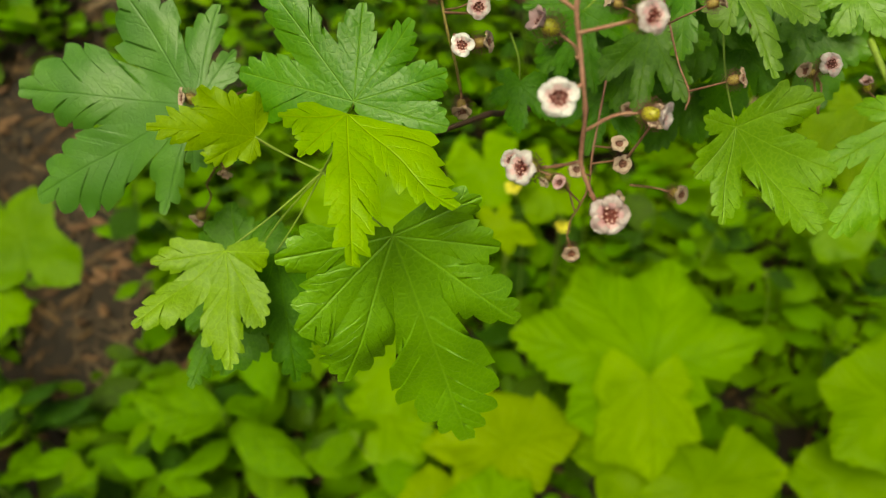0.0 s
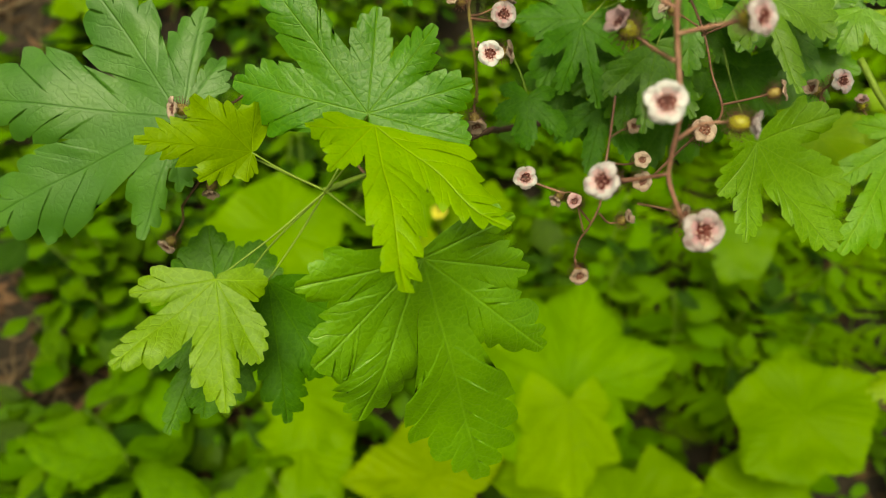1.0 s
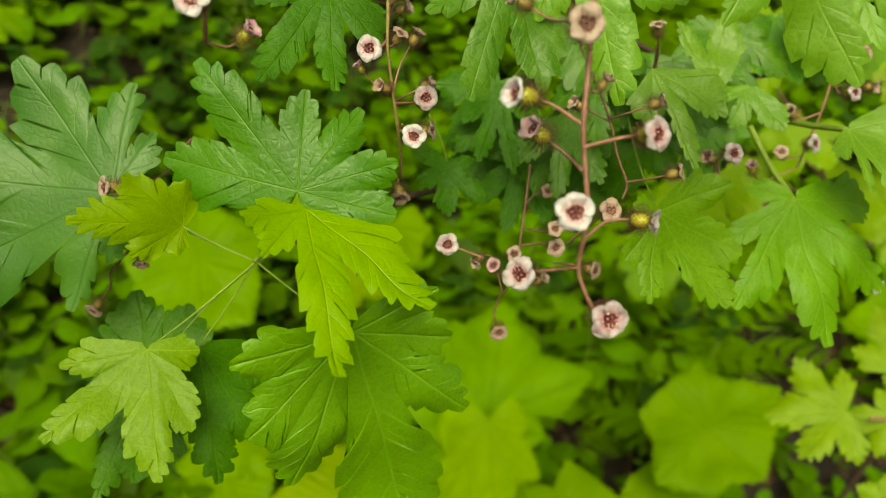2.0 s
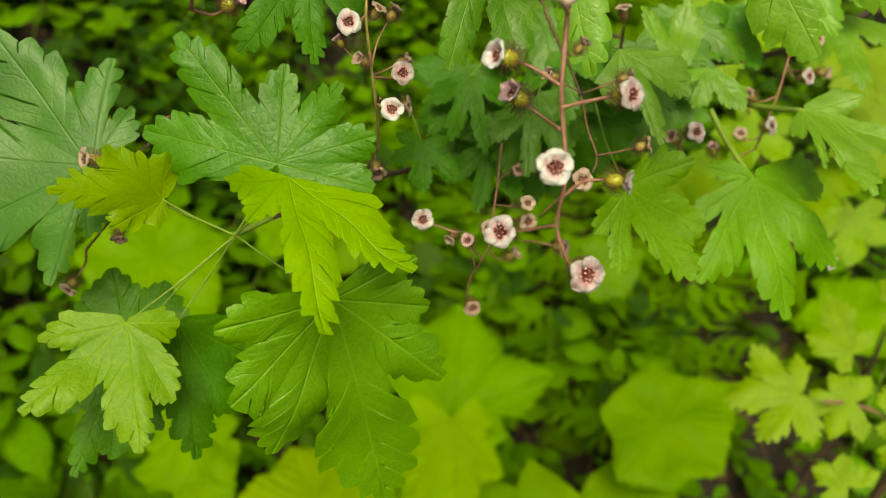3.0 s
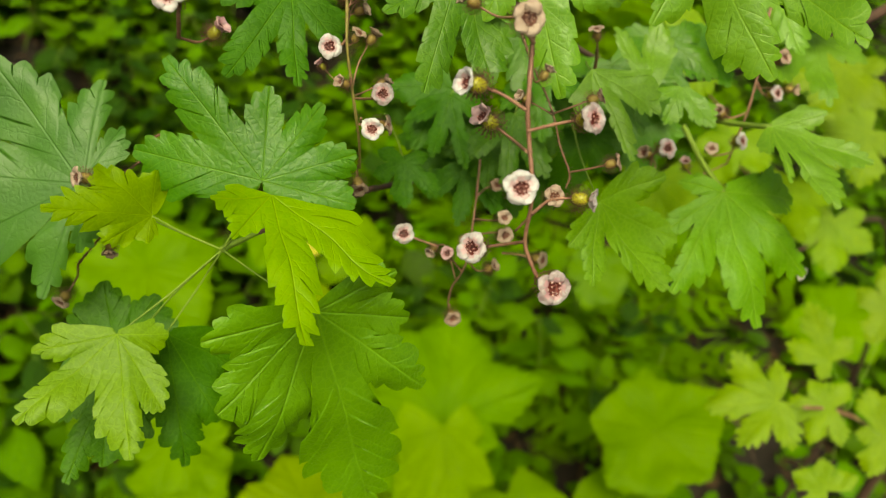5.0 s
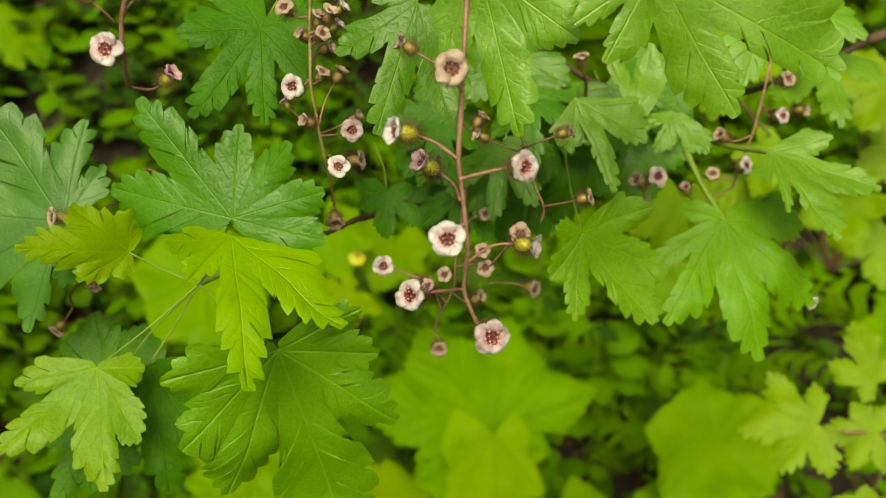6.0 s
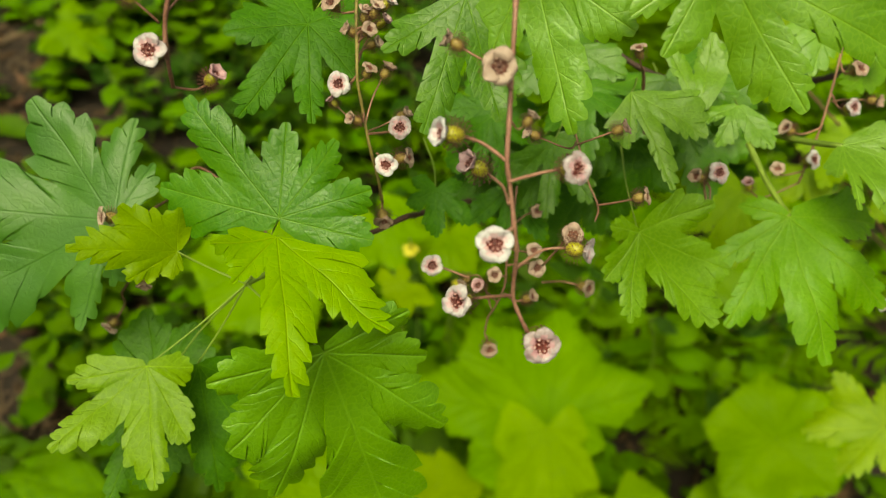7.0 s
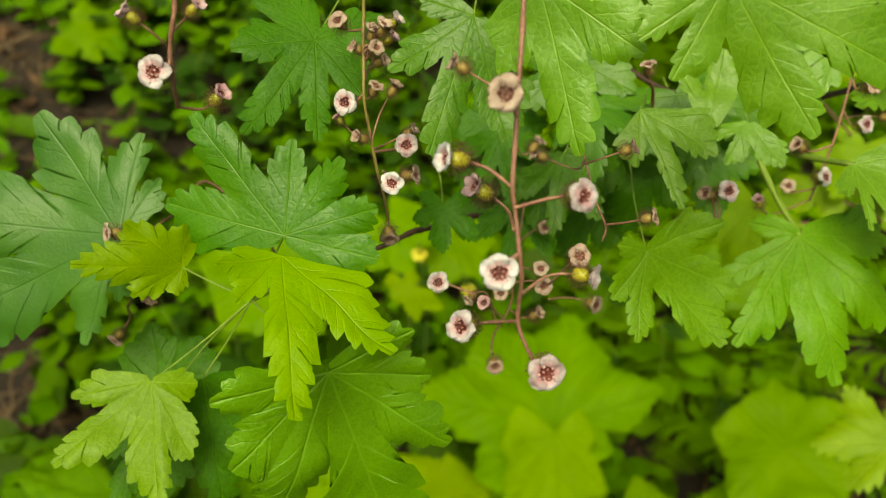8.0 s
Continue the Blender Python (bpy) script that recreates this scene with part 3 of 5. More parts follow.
def herb(x, y, height, size, pairs, shade, seed, forms=OVALS, label="herb with smooth oval green leaves in pairs"):
    if is_bare(x, y) or is_bare(x * 1.12, y * 1.12) or is_bare(x * 1.22, y * 1.22):
        return None
    r = random.Random(seed)
    ob = thing("herb", (x, y, ground_z(x, y)), label, "plant", "undergrowth herbs")
    lean = Vector((r.uniform(-0.35, 0.35), r.uniform(-0.5, 0.1), 1)).normalized() * height
    bow = Vector((r.uniform(-0.15, 0.15), r.uniform(-0.15, 0.15), 0)) * height
    path = [Vector((0, 0, -0.01)), lean * 0.35 + bow, lean * 0.7 + bow, lean]
    bm = bmesh.new()
    curve = tube(bm, path, 0.0016, 0.0009, 6)
    part("stem", bm, PETIOLE, ob)
    turn = r.uniform(0, 180)
    for k in range(pairs):
        f = 0.25 + 0.75 * (k + 1) / pairs
        at = curve[min(len(curve) - 1, int(f * (len(curve) - 1)))]
        turn += 90 + r.uniform(-25, 25)
        for side in (0, 180):
            s = size * r.uniform(0.75, 1.1) * (0.65 if k == pairs - 1 else 1.0)
            m = Matrix.Translation(at) @ pose(0, 0, 0, 0, 0, turn + side + r.uniform(-12, 12)) @ pose(0, 0.003, 0, r.uniform(-30, 18), r.uniform(-15, 15)) @ Matrix.Diagonal((s, s, s, 1))
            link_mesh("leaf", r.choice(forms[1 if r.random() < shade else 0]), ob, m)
    return ob


# ---- thimbleberry: broad maple-like leaves ----
def big_leaf_plant(place, label):
    x, y, z = place
    return thing("thimbleberry", (x, y, ground_z(x, y)), label, "plant", "thimbleberry plants")


def big_stem(plant, top):
    far = Vector(top) - plant.matrix_basis.translation
    bm = bmesh.new()
    tube(bm, [Vector((0, 0, -0.01)), far * 0.5 + Vector((0.01, 0.01, 0.02)), far], 0.003, 0.002, 7, 5, 0.1)
    part("stem", bm, PETIOLE, plant)


BROAD = dict(sinus=0.72, bulge=0.6, teeth=6, tooth=0.028, slit=0.1, flare=0.1, smooth=0.4, widest=0.55, tip=1.25, sway=0.12, fold=0.2, quilt=0.02, curl=0.05, basal=62, stalk_r=0.0014, point=0.5)
berry_a = big_leaf_plant((0.323, 0.857, 0.192), "thimbleberry plant with a broad yellow-green lobed leaf")
big_stem(berry_a, (0.270, 0.722, 0.337))
leaf(berry_a, pose(0.2545, 0.6753, 0.3902, 23, -1, -18), [(-17, 0.075, 0.005), (29, 0.142, 0.001), (90, 0.158, 0.009), (134, 0.168, 0.0), (178, 0.182, 0.012), (226, 0.125, 0.003)], THIMBLE, (0.270, 0.722, 0.337), seed=101, **BROAD)
berry_b = big_leaf_plant((0.317, 0.835, 0.195), "thimbleberry plant with a small pale three-lobed leaf")
big_stem(berry_b, (0.257, 0.682, 0.365))
leaf(berry_b, pose(0.2410, 0.6419, 0.4172, -43, 6, 172), [(14, 0.068, 0.0, 1, 0.86), (58, 0.118, 0.0, 1, 0.8), (92, 0.118, 0.0, 1, 0.8), (130, 0.090, 0.0, 1, 0.8), (172, 0.050, 0.0)], THIMBLE_LIT, (0.257, 0.682, 0.365), seed=102, **BROAD)
berry_c = big_leaf_plant((0.679, 0.791, 0.186), "thimbleberry plant with a broad yellow-green lobed leaf")
big_stem(berry_c, (0.555, 0.649, 0.354))
leaf(berry_c, pose(0.5259, 0.6161, 0.4054, 22, -12, -13), [(-50, 0.089, -0.000), (27, 0.112, 0.000), (90, 0.090, 0.000), (165, 0.087, 0.000), (223, 0.102, 0.000)], THIMBLE, (0.555, 0.649, 0.354), seed=103, **BROAD)
berry_d = big_leaf_plant((0.093, 0.737, 0.155), "thimbleberry plant with a broad yellow-green lobed leaf")
big_stem(berry_d, (0.080, 0.630, 0.290))
leaf(berry_d, pose(0.0755, 0.5942, 0.3477, 18, -8, 18), [(-75, 0.065, -0.000), (-7, 0.091, -0.000), (90, 0.076, 0.000), (160, 0.104, -0.000), (202, 0.090, -0.000)], THIMBLE_LIT, (0.080, 0.630, 0.290), seed=104, **BROAD)
berry_e = big_leaf_plant((-0.126, 1.123, 0.309), "thimbleberry plant with a broad yellow-green lobed leaf")
big_stem(berry_e, (-0.109, 0.929, 0.446))
leaf(berry_e, pose(-0.1046, 0.8809, 0.4923, 28, 2, 2), [(-55, 0.117, -0.000), (20, 0.091, -0.000), (90, 0.091, 0.000), (174, 0.095, -0.000), (237, 0.107, -0.000)], THIMBLE, (-0.109, 0.929, 0.446), seed=105, **BROAD)
berry_f = big_leaf_plant((-0.091, 0.814, 0.159), "thimbleberry plant with a broad yellow-green lobed leaf")
big_stem(berry_f, (-0.083, 0.721, 0.263))
leaf(berry_f, pose(-0.0804, 0.6830, 0.3199, 20, -6, 21), [(-79, 0.095, -0.000), (-1, 0.081, -0.000), (90, 0.073, -0.000), (153, 0.052, 0.000), (213, 0.045, -0.000)], THIMBLE, (-0.083, 0.721, 0.263), seed=106, **BROAD)
berry_g = big_leaf_plant((-0.088, 0.872, 0.189), "thimbleberry plant with a broad yellow-green lobed leaf")
big_stem(berry_g, (-0.078, 0.773, 0.289))
leaf(berry_g, pose(-0.0734, 0.7327, 0.3428, 22, 4, -4), [(-58, 0.085, 0.000), (6, 0.067, -0.000), (90, 0.065, -0.000), (203, 0.054, -0.000), (256, 0.081, -0.000)], THIMBLE, (-0.078, 0.773, 0.289), seed=107, **BROAD)
berry_h = big_leaf_plant((0.371, 0.691, 0.126), "thimbleberry plant with a broad yellow-green lobed leaf")
big_stem(berry_h, (0.315, 0.586, 0.271))
leaf(berry_h, pose(0.2978, 0.5537, 0.3288, 14, -14, 14), [(-70, 0.082, 0.000), (-9, 0.105, 0.000), (90, 0.058, 0.000), (170, 0.073, 0.000), (223, 0.071, 0.000)], THIMBLE, (0.315, 0.586, 0.271), seed=108, **BROAD)
berry_i = big_leaf_plant((-0.697, 1.039, 0.304), "thimbleberry plant with a broad yellow-green lobed leaf")
big_stem(berry_i, (-0.510, 0.761, 0.520))
leaf(berry_i, pose(-0.4822, 0.7196, 0.5638, -27, 12, -124), [(-73, 0.066, 0.000), (19, 0.074, -0.000), (90, 0.084, 0.000), (216, 0.066, 0.000)], HERB, (-0.510, 0.761, 0.520), seed=109, sinus=0.6, bulge=0.36, teeth=7, tooth=0.02, basal=62, stalk_r=0.0014)
berry_j = big_leaf_plant((-0.706, 0.931, 0.253), "thimbleberry plant with a broad yellow-green lobed leaf")
big_stem(berry_j, (-0.520, 0.686, 0.479))
leaf(berry_j, pose(-0.4913, 0.6483, 0.5253, -25, 13, -116), [(-77, 0.037, -0.000), (26, 0.046, -0.000), (90, 0.036, -0.000), (187, 0.031, 0.000)], THIMBLE, (-0.520, 0.686, 0.479), seed=110, **BROAD)
berry_k = big_leaf_plant((-0.022, 0.653, 0.124), "thimbleberry plant with a broad yellow-green lobed leaf")
big_stem(berry_k, (-0.019, 0.556, 0.266))
leaf(berry_k, pose(-0.0175, 0.5238, 0.3264, 17, 0, 1), [(21, 0.070, -0.000), (90, 0.052, -0.000), (180, 0.045, 0.000)], THIMBLE_LIT, (-0.019, 0.556, 0.266), seed=111, **BROAD)
berry_l = big_leaf_plant((0.067, 0.653, 0.117), "thimbleberry plant with a broad yellow-green lobed leaf")
big_stem(berry_l, (0.056, 0.549, 0.272))
leaf(berry_l, pose(0.0528, 0.5165, 0.3328, 17, -1, -2), [(39, 0.058, -0.000), (90, 0.052, 0.000), (173, 0.065, -0.000)], THIMBLE, (0.056, 0.549, 0.272), seed=112, **BROAD)
berry_m = big_leaf_plant((0.130, 1.094, 0.366), "small thimbleberry plant with a bright young leaf")
big_stem(berry_m, (0.060, 0.650, 0.640))
leaf(berry_m, pose(0.0469, 0.6087, 0.6835, -26, 10, -168), [(-6, 0.0174, 0.0), (58, 0.0254, 0.0), (90, 0.0448, 0.0), (123, 0.0498, 0.0), (171, 0.0179, 0.0)], THIMBLE_LIT, (0.060, 0.650, 0.640), seed=113, **BROAD)
berry_u = big_leaf_plant((0.090, 0.961, 0.184), "thimbleberry plant with a broad green lobed leaf")
big_stem(berry_u, (0.055, 0.761, 0.626))
leaf(berry_u, pose(0.040, 0.711, 0.676, -27, 9, -162), [(-10, 0.043, 0.0), (45, 0.056, 0.0), (90, 0.062, 0.0), (140, 0.053, 0.0), (195, 0.043, 0.0)], THIMBLE, (0.055, 0.761, 0.626), seed=150, **BROAD)
berry_v = big_leaf_plant((0.168, 0.992, 0.197), "thimbleberry plant with a broad green lobed leaf")
big_stem(berry_v, (0.133, 0.792, 0.587))
leaf(berry_v, pose(0.118, 0.742, 0.637, -23, -14, 163), [(-10, 0.046, 0.0), (45, 0.059, 0.0), (90, 0.066, 0.0), (140, 0.056, 0.0), (195, 0.046, 0.0)], THIMBLE, (0.133, 0.792, 0.587), seed=151, **BROAD)
berry_n = big_leaf_plant((-0.525, 1.663, 0.492), "plant with a deeply lobed green leaf")
big_stem(berry_n, (-0.492, 1.560, 0.524))
leaf(berry_n, pose(-0.4757, 1.5067, 0.5557, -19, -32, 141), [(-38, 0.072, -0.000), (90, 0.071, 0.000), (168, 0.064, -0.000), (201, 0.073, -0.000), (235, 0.063, -0.000)], THIMBLE, (-0.492, 1.560, 0.524), seed=114, sinus=0.45, bulge=0.32, teeth=4, tooth=0.06, point=0.7, tip=1.15, slit=0.25, basal=60, stalk_r=0.0014)
berry_o = big_leaf_plant((1.141, 0.955, 0.267), "thimbleberry plant with a broad yellow-green lobed leaf")
big_stem(berry_o, (0.827, 0.701, 0.493))
leaf(berry_o, pose(0.7866, 0.6681, 0.5331, 16, -27, 6), [(-1, 0.070, -0.000), (90, 0.059, -0.000), (157, 0.073, -0.000), (211, 0.075, -0.000), (267, 0.072, -0.000)], THIMBLE, (0.827, 0.701, 0.493), seed=115, **BROAD)
berry_p = big_leaf_plant((0.669, 1.100, 0.295), "thimbleberry plant with a broad yellow-green lobed leaf")
big_stem(berry_p, (0.568, 0.939, 0.411))
leaf(berry_p, pose(0.5413, 0.8971, 0.4546, 25, -17, -1), [(-78, 0.064, -0.000), (1, 0.065, -0.000), (90, 0.051, -0.000), (176, 0.044, -0.000), (236, 0.069, -0.000)], HERB, (0.568, 0.939, 0.411), seed=116, **BROAD)
berry_q = big_leaf_plant((0.287, 0.738, 0.141), "thimbleberry plant with a broad yellow-green lobed leaf")
big_stem(berry_q, (0.251, 0.644, 0.260))
leaf(berry_q, pose(0.2371, 0.6090, 0.3175, 19, -6, -3), [(-60, 0.078, -0.000), (5, 0.075, 0.000), (90, 0.073, 0.000), (184, 0.083, 0.000), (232, 0.086, 0.000)], THIMBLE, (0.251, 0.644, 0.260), seed=117, **BROAD)
berry_s = big_leaf_plant((0.589, 0.703, 0.124), "thimbleberry plant with a broad yellow-green lobed leaf")
big_stem(berry_s, (0.519, 0.619, 0.236))
leaf(berry_s, pose(0.4935, 0.5882, 0.2909, 19, -11, -12), [(-62, 0.066, 0.000), (31, 0.078, 0.000), (90, 0.065, 0.000), (184, 0.071, 0.000), (236, 0.078, 0.000)], THIMBLE, (0.519, 0.619, 0.236), seed=119, **BROAD)
berry_t = big_leaf_plant((0.340, 0.945, 0.219), "thimbleberry plant with a broad yellow-green lobed leaf")
big_stem(berry_t, (0.303, 0.843, 0.310))
leaf(berry_t, pose(0.2881, 0.8016, 0.3605, 24, -8, -3), [(-60, 0.086, 0.000), (9, 0.078, 0.000), (90, 0.068, 0.000), (177, 0.076, -0.000), (229, 0.092, 0.000)], THIMBLE, (0.303, 0.843, 0.310), seed=120, **BROAD)


# ---- the currant shrub ----
def stem(plant, points, r0, r1, material):
    bm = bmesh.new()
    rng = random.Random(len(points))
    local = [Vector(p) - plant.matrix_basis.translation for p in points]
    tube(bm, local, r0, r1, 9, 6, 0.25)
    hairs(bm, local, 0.0011, 0.0024, 0.00016, rng)
    return part("stem", bm, material, plant)


shoot = thing("currant_branch", (0.0047, 0.1970, 1.0271), "leafy currant shoot with large glossy lobed leaves", "shrub branch", "currant branches")
stem(shoot, [(0.0941, 0.2260, 1.0627), (0.0781, 0.2433, 1.0325), (0.0473, 0.2247, 1.0248), (0.0185, 0.2032, 1.0307), (0.0126, 0.1958, 1.0344), (0.0039, 0.1865, 1.0365), (-0.0085, 0.1821, 1.0342), (-0.0205, 0.1762, 1.0333)], 0.0011, 0.0006, BARK)
stem(shoot, [(-0.0205, 0.1762, 1.0333), (-0.0260, 0.1714, 1.0338), (-0.0297, 0.1663, 1.0354)], 0.0006, 0.0008, PETIOLE)
leaf(shoot, pose(-0.0614, 0.1782, 1.0468, -5, -52, 79), [(-23, 0.0168, -0.0045), (-2, 0.0263, -0.0026), (41, 0.0380, -0.0006), (90, 0.0512, 0.0021), (120, 0.0552, -0.0066), (164, 0.0292, -0.0028), (179, 0.0163, -0.0032)], (CURRANT_BLUE, DEAD), (-0.0297, 0.1667, 1.0350), label="large blue-green lobed leaf with small bite holes", seed=3, sinus=0.56, fold=0.12, slit=0.16, flare=0.1, bites=((62, 0.62, 0.0016), (78, 0.86, 0.0011)))
leaf(shoot, pose(-0.0205, 0.1664, 1.0549, 59, -1, -11), [(-10, 0.0225, -0.0036, 1, 0.75), (21, 0.0230, 0.0005, 1, 0.62), (56, 0.0230, 0.0024, 1, 0.55), (90, 0.0225, -0.0018, 1, 0.6), (132, 0.0360, -0.0022, 1, 0.55), (171, 0.0315, -0.0058)], CURRANT, (-0.0297, 0.1667, 1.0350), seed=5, fold=0.12)
leaf(shoot, pose(-0.0199, 0.1490, 1.0620, -14, -8, -172), [(20, 0.0150, 0.0033, 1, 0.7), (50, 0.0152, -0.0014, 1, 0.55), (90, 0.0388, -0.0001, 1.5, 0.38), (128, 0.0332, 0.0017, 1.15)], CURRANT_YOUNG, (-0.0297, 0.1667, 1.0350), label="young yellow-green leaf, partly folded", seed=7, fold=0.3, basal=42, bulge=0.245, widest=0.42, smooth=0.36, teeth=5, tip=1.2, tooth=0.052, quilt=0.01, point=0.65, slit=0.3, flare=0.1)
leaf(shoot, pose(-0.0457, 0.1701, 1.0430, 39, -53, 85), [(7, 0.0106, 0.0042), (54, 0.0176, -0.0005), (90, 0.0253, -0.0025), (121, 0.0140, -0.0003), (164, 0.0070, 0.0023)], CURRANT_YOUNG, (-0.0297, 0.1667, 1.0350), label="small young yellow-green leaf", seed=9, sinus=0.88, fold=0.2, smooth=0.4, bulge=0.42, widest=0.45, tip=1.2, tooth=0.065, point=0.6, slit=0.1, flare=0.25)
leaf(shoot, pose(-0.0546, 0.1570, 1.0176, -38, 10, 180), [(3, 0.0185, 0.0033, 1, 0.6), (36, 0.0285, 0.0053, 1, 0.48), (90, 0.0300, 0.0005, 1, 0.8), (112, 0.0214, -0.0035, 1, 0.7), (168, 0.0127, 0.0039)], CURRANT_FRESH, (-0.0297, 0.1667, 1.0350), label="pale green leaf with a red petiole joint", seed=11, fold=0.15, bulge=0.34, slit=0.46)
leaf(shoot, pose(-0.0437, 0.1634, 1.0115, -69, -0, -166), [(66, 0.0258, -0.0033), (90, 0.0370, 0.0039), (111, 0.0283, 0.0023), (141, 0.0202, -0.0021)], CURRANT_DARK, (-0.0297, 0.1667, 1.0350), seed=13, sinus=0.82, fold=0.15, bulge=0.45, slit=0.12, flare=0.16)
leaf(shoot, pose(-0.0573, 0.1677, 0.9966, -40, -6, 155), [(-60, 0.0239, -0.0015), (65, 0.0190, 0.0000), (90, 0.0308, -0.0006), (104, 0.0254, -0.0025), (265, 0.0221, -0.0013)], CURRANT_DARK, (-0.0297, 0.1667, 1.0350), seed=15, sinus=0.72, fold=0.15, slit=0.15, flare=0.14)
leaf(shoot, pose(-0.0105, 0.1368, 1.0391, -80, 13, -162), [(-10, 0.0256, 0.0001, 1, 0.6), (28, 0.0311, -0.0004, 1, 0.86), (56, 0.0406, 0.0001, 1, 0.5), (90, 0.0660, 0.0, 1.0, 0.5), (122, 0.0392, 0.002, 1, 0.62), (147, 0.0265, -0.0026, 1, 0.7), (181, 0.0212, -0.0017)], CURRANT_MID, (-0.0297, 0.1667, 1.0350), label="large glossy green leaf with sunken veins", seed=17, fold=0.12, bulge=0.30, teeth=5, slit=0.22, flare=0.26)
crown = thing("currant_branch", (0.0295, 0.2295, 1.1119), "currant branch with hanging lobed leaves", "shrub branch", "currant branches")
stem(crown, [(0.2511, 0.2968, 1.0739), (0.1606, 0.2822, 1.0985), (0.0934, 0.2632, 1.1061), (0.0495, 0.2509, 1.1121), (0.0144, 0.2307, 1.1095), (-0.0068, 0.2257, 1.1056)], 0.0018, 0.0012, BARK)
leaf(crown, pose(-0.0128, 0.1939, 1.0916, -37, -4, -175), [(-64, 0.0228, -0.0031), (10, 0.0197, 0.0012), (56, 0.0296, -0.0011), (90, 0.0252, -0.0011), (129, 0.0180, -0.0011), (203, 0.0184, 0.0003)], CURRANT_DARK, (0.0023, 0.2305, 1.1061), seed=19, sinus=0.52, fold=0.12)
leaf(crown, pose(0.0202, 0.1681, 1.1079, -49, -14, 167), [(-3, 0.0120, -0.0012), (53, 0.0211, 0.0010), (90, 0.0303, 0.0021), (124, 0.0262, -0.0036)], CURRANT, (0.0295, 0.2295, 1.1119), seed=21, sinus=0.52, fold=0.15)
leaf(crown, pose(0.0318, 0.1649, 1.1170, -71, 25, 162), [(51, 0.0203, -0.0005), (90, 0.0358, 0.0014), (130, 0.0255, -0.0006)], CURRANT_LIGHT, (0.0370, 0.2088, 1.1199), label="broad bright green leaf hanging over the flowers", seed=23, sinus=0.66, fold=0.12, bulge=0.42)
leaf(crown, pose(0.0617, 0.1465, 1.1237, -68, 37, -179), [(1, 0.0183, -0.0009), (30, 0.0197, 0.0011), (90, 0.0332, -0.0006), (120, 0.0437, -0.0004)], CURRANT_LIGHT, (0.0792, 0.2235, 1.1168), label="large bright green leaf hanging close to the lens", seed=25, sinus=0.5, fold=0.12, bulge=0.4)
limb = thing("currant_branch", (0.0963, 0.2126, 1.0639), "currant branch with lobed leaves and bristly brown bark", "shrub branch", "currant branches")
stem(limb, [(0.5500, 0.4000, -0.0800), (0.5200, 0.3400, 0.5000), (0.4200, 0.3000, 0.9500), (0.3054, 0.2966, 1.0707), (0.2107, 0.2624, 1.0677)], 0.006, 0.0019, BARK)
stem(limb, [(0.2107, 0.2624, 1.0677), (0.1722, 0.2449, 1.0594), (0.1293, 0.2322, 1.0565), (0.0938, 0.2253, 1.0634), (0.0765, 0.2335, 1.0699), (0.0642, 0.2459, 1.0750)], 0.0012, 0.0008, BARK)
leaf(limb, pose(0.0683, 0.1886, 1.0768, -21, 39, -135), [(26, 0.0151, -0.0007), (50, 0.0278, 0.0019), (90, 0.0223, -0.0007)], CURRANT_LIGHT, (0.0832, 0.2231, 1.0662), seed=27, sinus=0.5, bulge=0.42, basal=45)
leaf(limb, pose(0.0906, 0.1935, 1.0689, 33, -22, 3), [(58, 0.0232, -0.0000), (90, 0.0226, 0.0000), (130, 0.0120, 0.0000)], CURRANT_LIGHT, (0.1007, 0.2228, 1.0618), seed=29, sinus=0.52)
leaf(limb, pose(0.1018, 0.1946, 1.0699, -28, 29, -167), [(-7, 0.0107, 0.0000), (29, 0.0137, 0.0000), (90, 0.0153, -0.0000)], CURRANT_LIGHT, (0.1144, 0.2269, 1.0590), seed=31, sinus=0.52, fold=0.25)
leaf(limb, pose(0.0695, 0.1672, 1.0479, -53, 31, -138), [(-60, 0.0100, 0.0005), (6, 0.0149, -0.0024, 1, 0.8), (34, 0.0233, 0.0011, 1, 0.42), (82, 0.0328, 0.0047, 1, 0.85), (110, 0.0285, 0.0039, 1, 0.6), (152, 0.0210, 0.0038)], CURRANT_PALE, (0.0760, 0.2084, 1.0528), seed=33, fold=0.15)
leaf(limb, pose(0.1203, 0.1825, 1.0412, -48, 11, -175), [(-30, 0.0133, -0.0050), (19, 0.0256, -0.0012), (44, 0.0369, 0.0006), (90, 0.0431, -0.0004), (126, 0.0394, -0.0042), (165, 0.0317, -0.0090)], CURRANT_PALE, (0.1163, 0.2078, 1.0507), label="large glossy lobed leaf on a pale petiole", seed=35, sinus=0.55, fold=0.15, stalk_r=0.0008)
leaf(limb, pose(0.1299, 0.1851, 1.0626, -16, 16, -174), [(52, 0.0130, 0.0008), (70, 0.0225, 0.0005), (90, 0.0329, -0.0010), (136, 0.0305, -0.0022), (170, 0.0172, 0.0017)], CURRANT_LIGHT, (0.1230, 0.2067, 1.0544), seed=37, sinus=0.56, slit=0.25, stalk_r=0.0008)
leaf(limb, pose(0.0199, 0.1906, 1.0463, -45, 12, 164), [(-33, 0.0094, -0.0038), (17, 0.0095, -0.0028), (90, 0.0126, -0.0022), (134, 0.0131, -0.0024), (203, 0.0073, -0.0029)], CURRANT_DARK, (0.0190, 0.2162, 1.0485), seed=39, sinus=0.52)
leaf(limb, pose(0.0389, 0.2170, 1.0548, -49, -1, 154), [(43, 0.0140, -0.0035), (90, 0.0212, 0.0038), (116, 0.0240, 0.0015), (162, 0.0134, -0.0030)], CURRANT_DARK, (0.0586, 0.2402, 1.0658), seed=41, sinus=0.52)
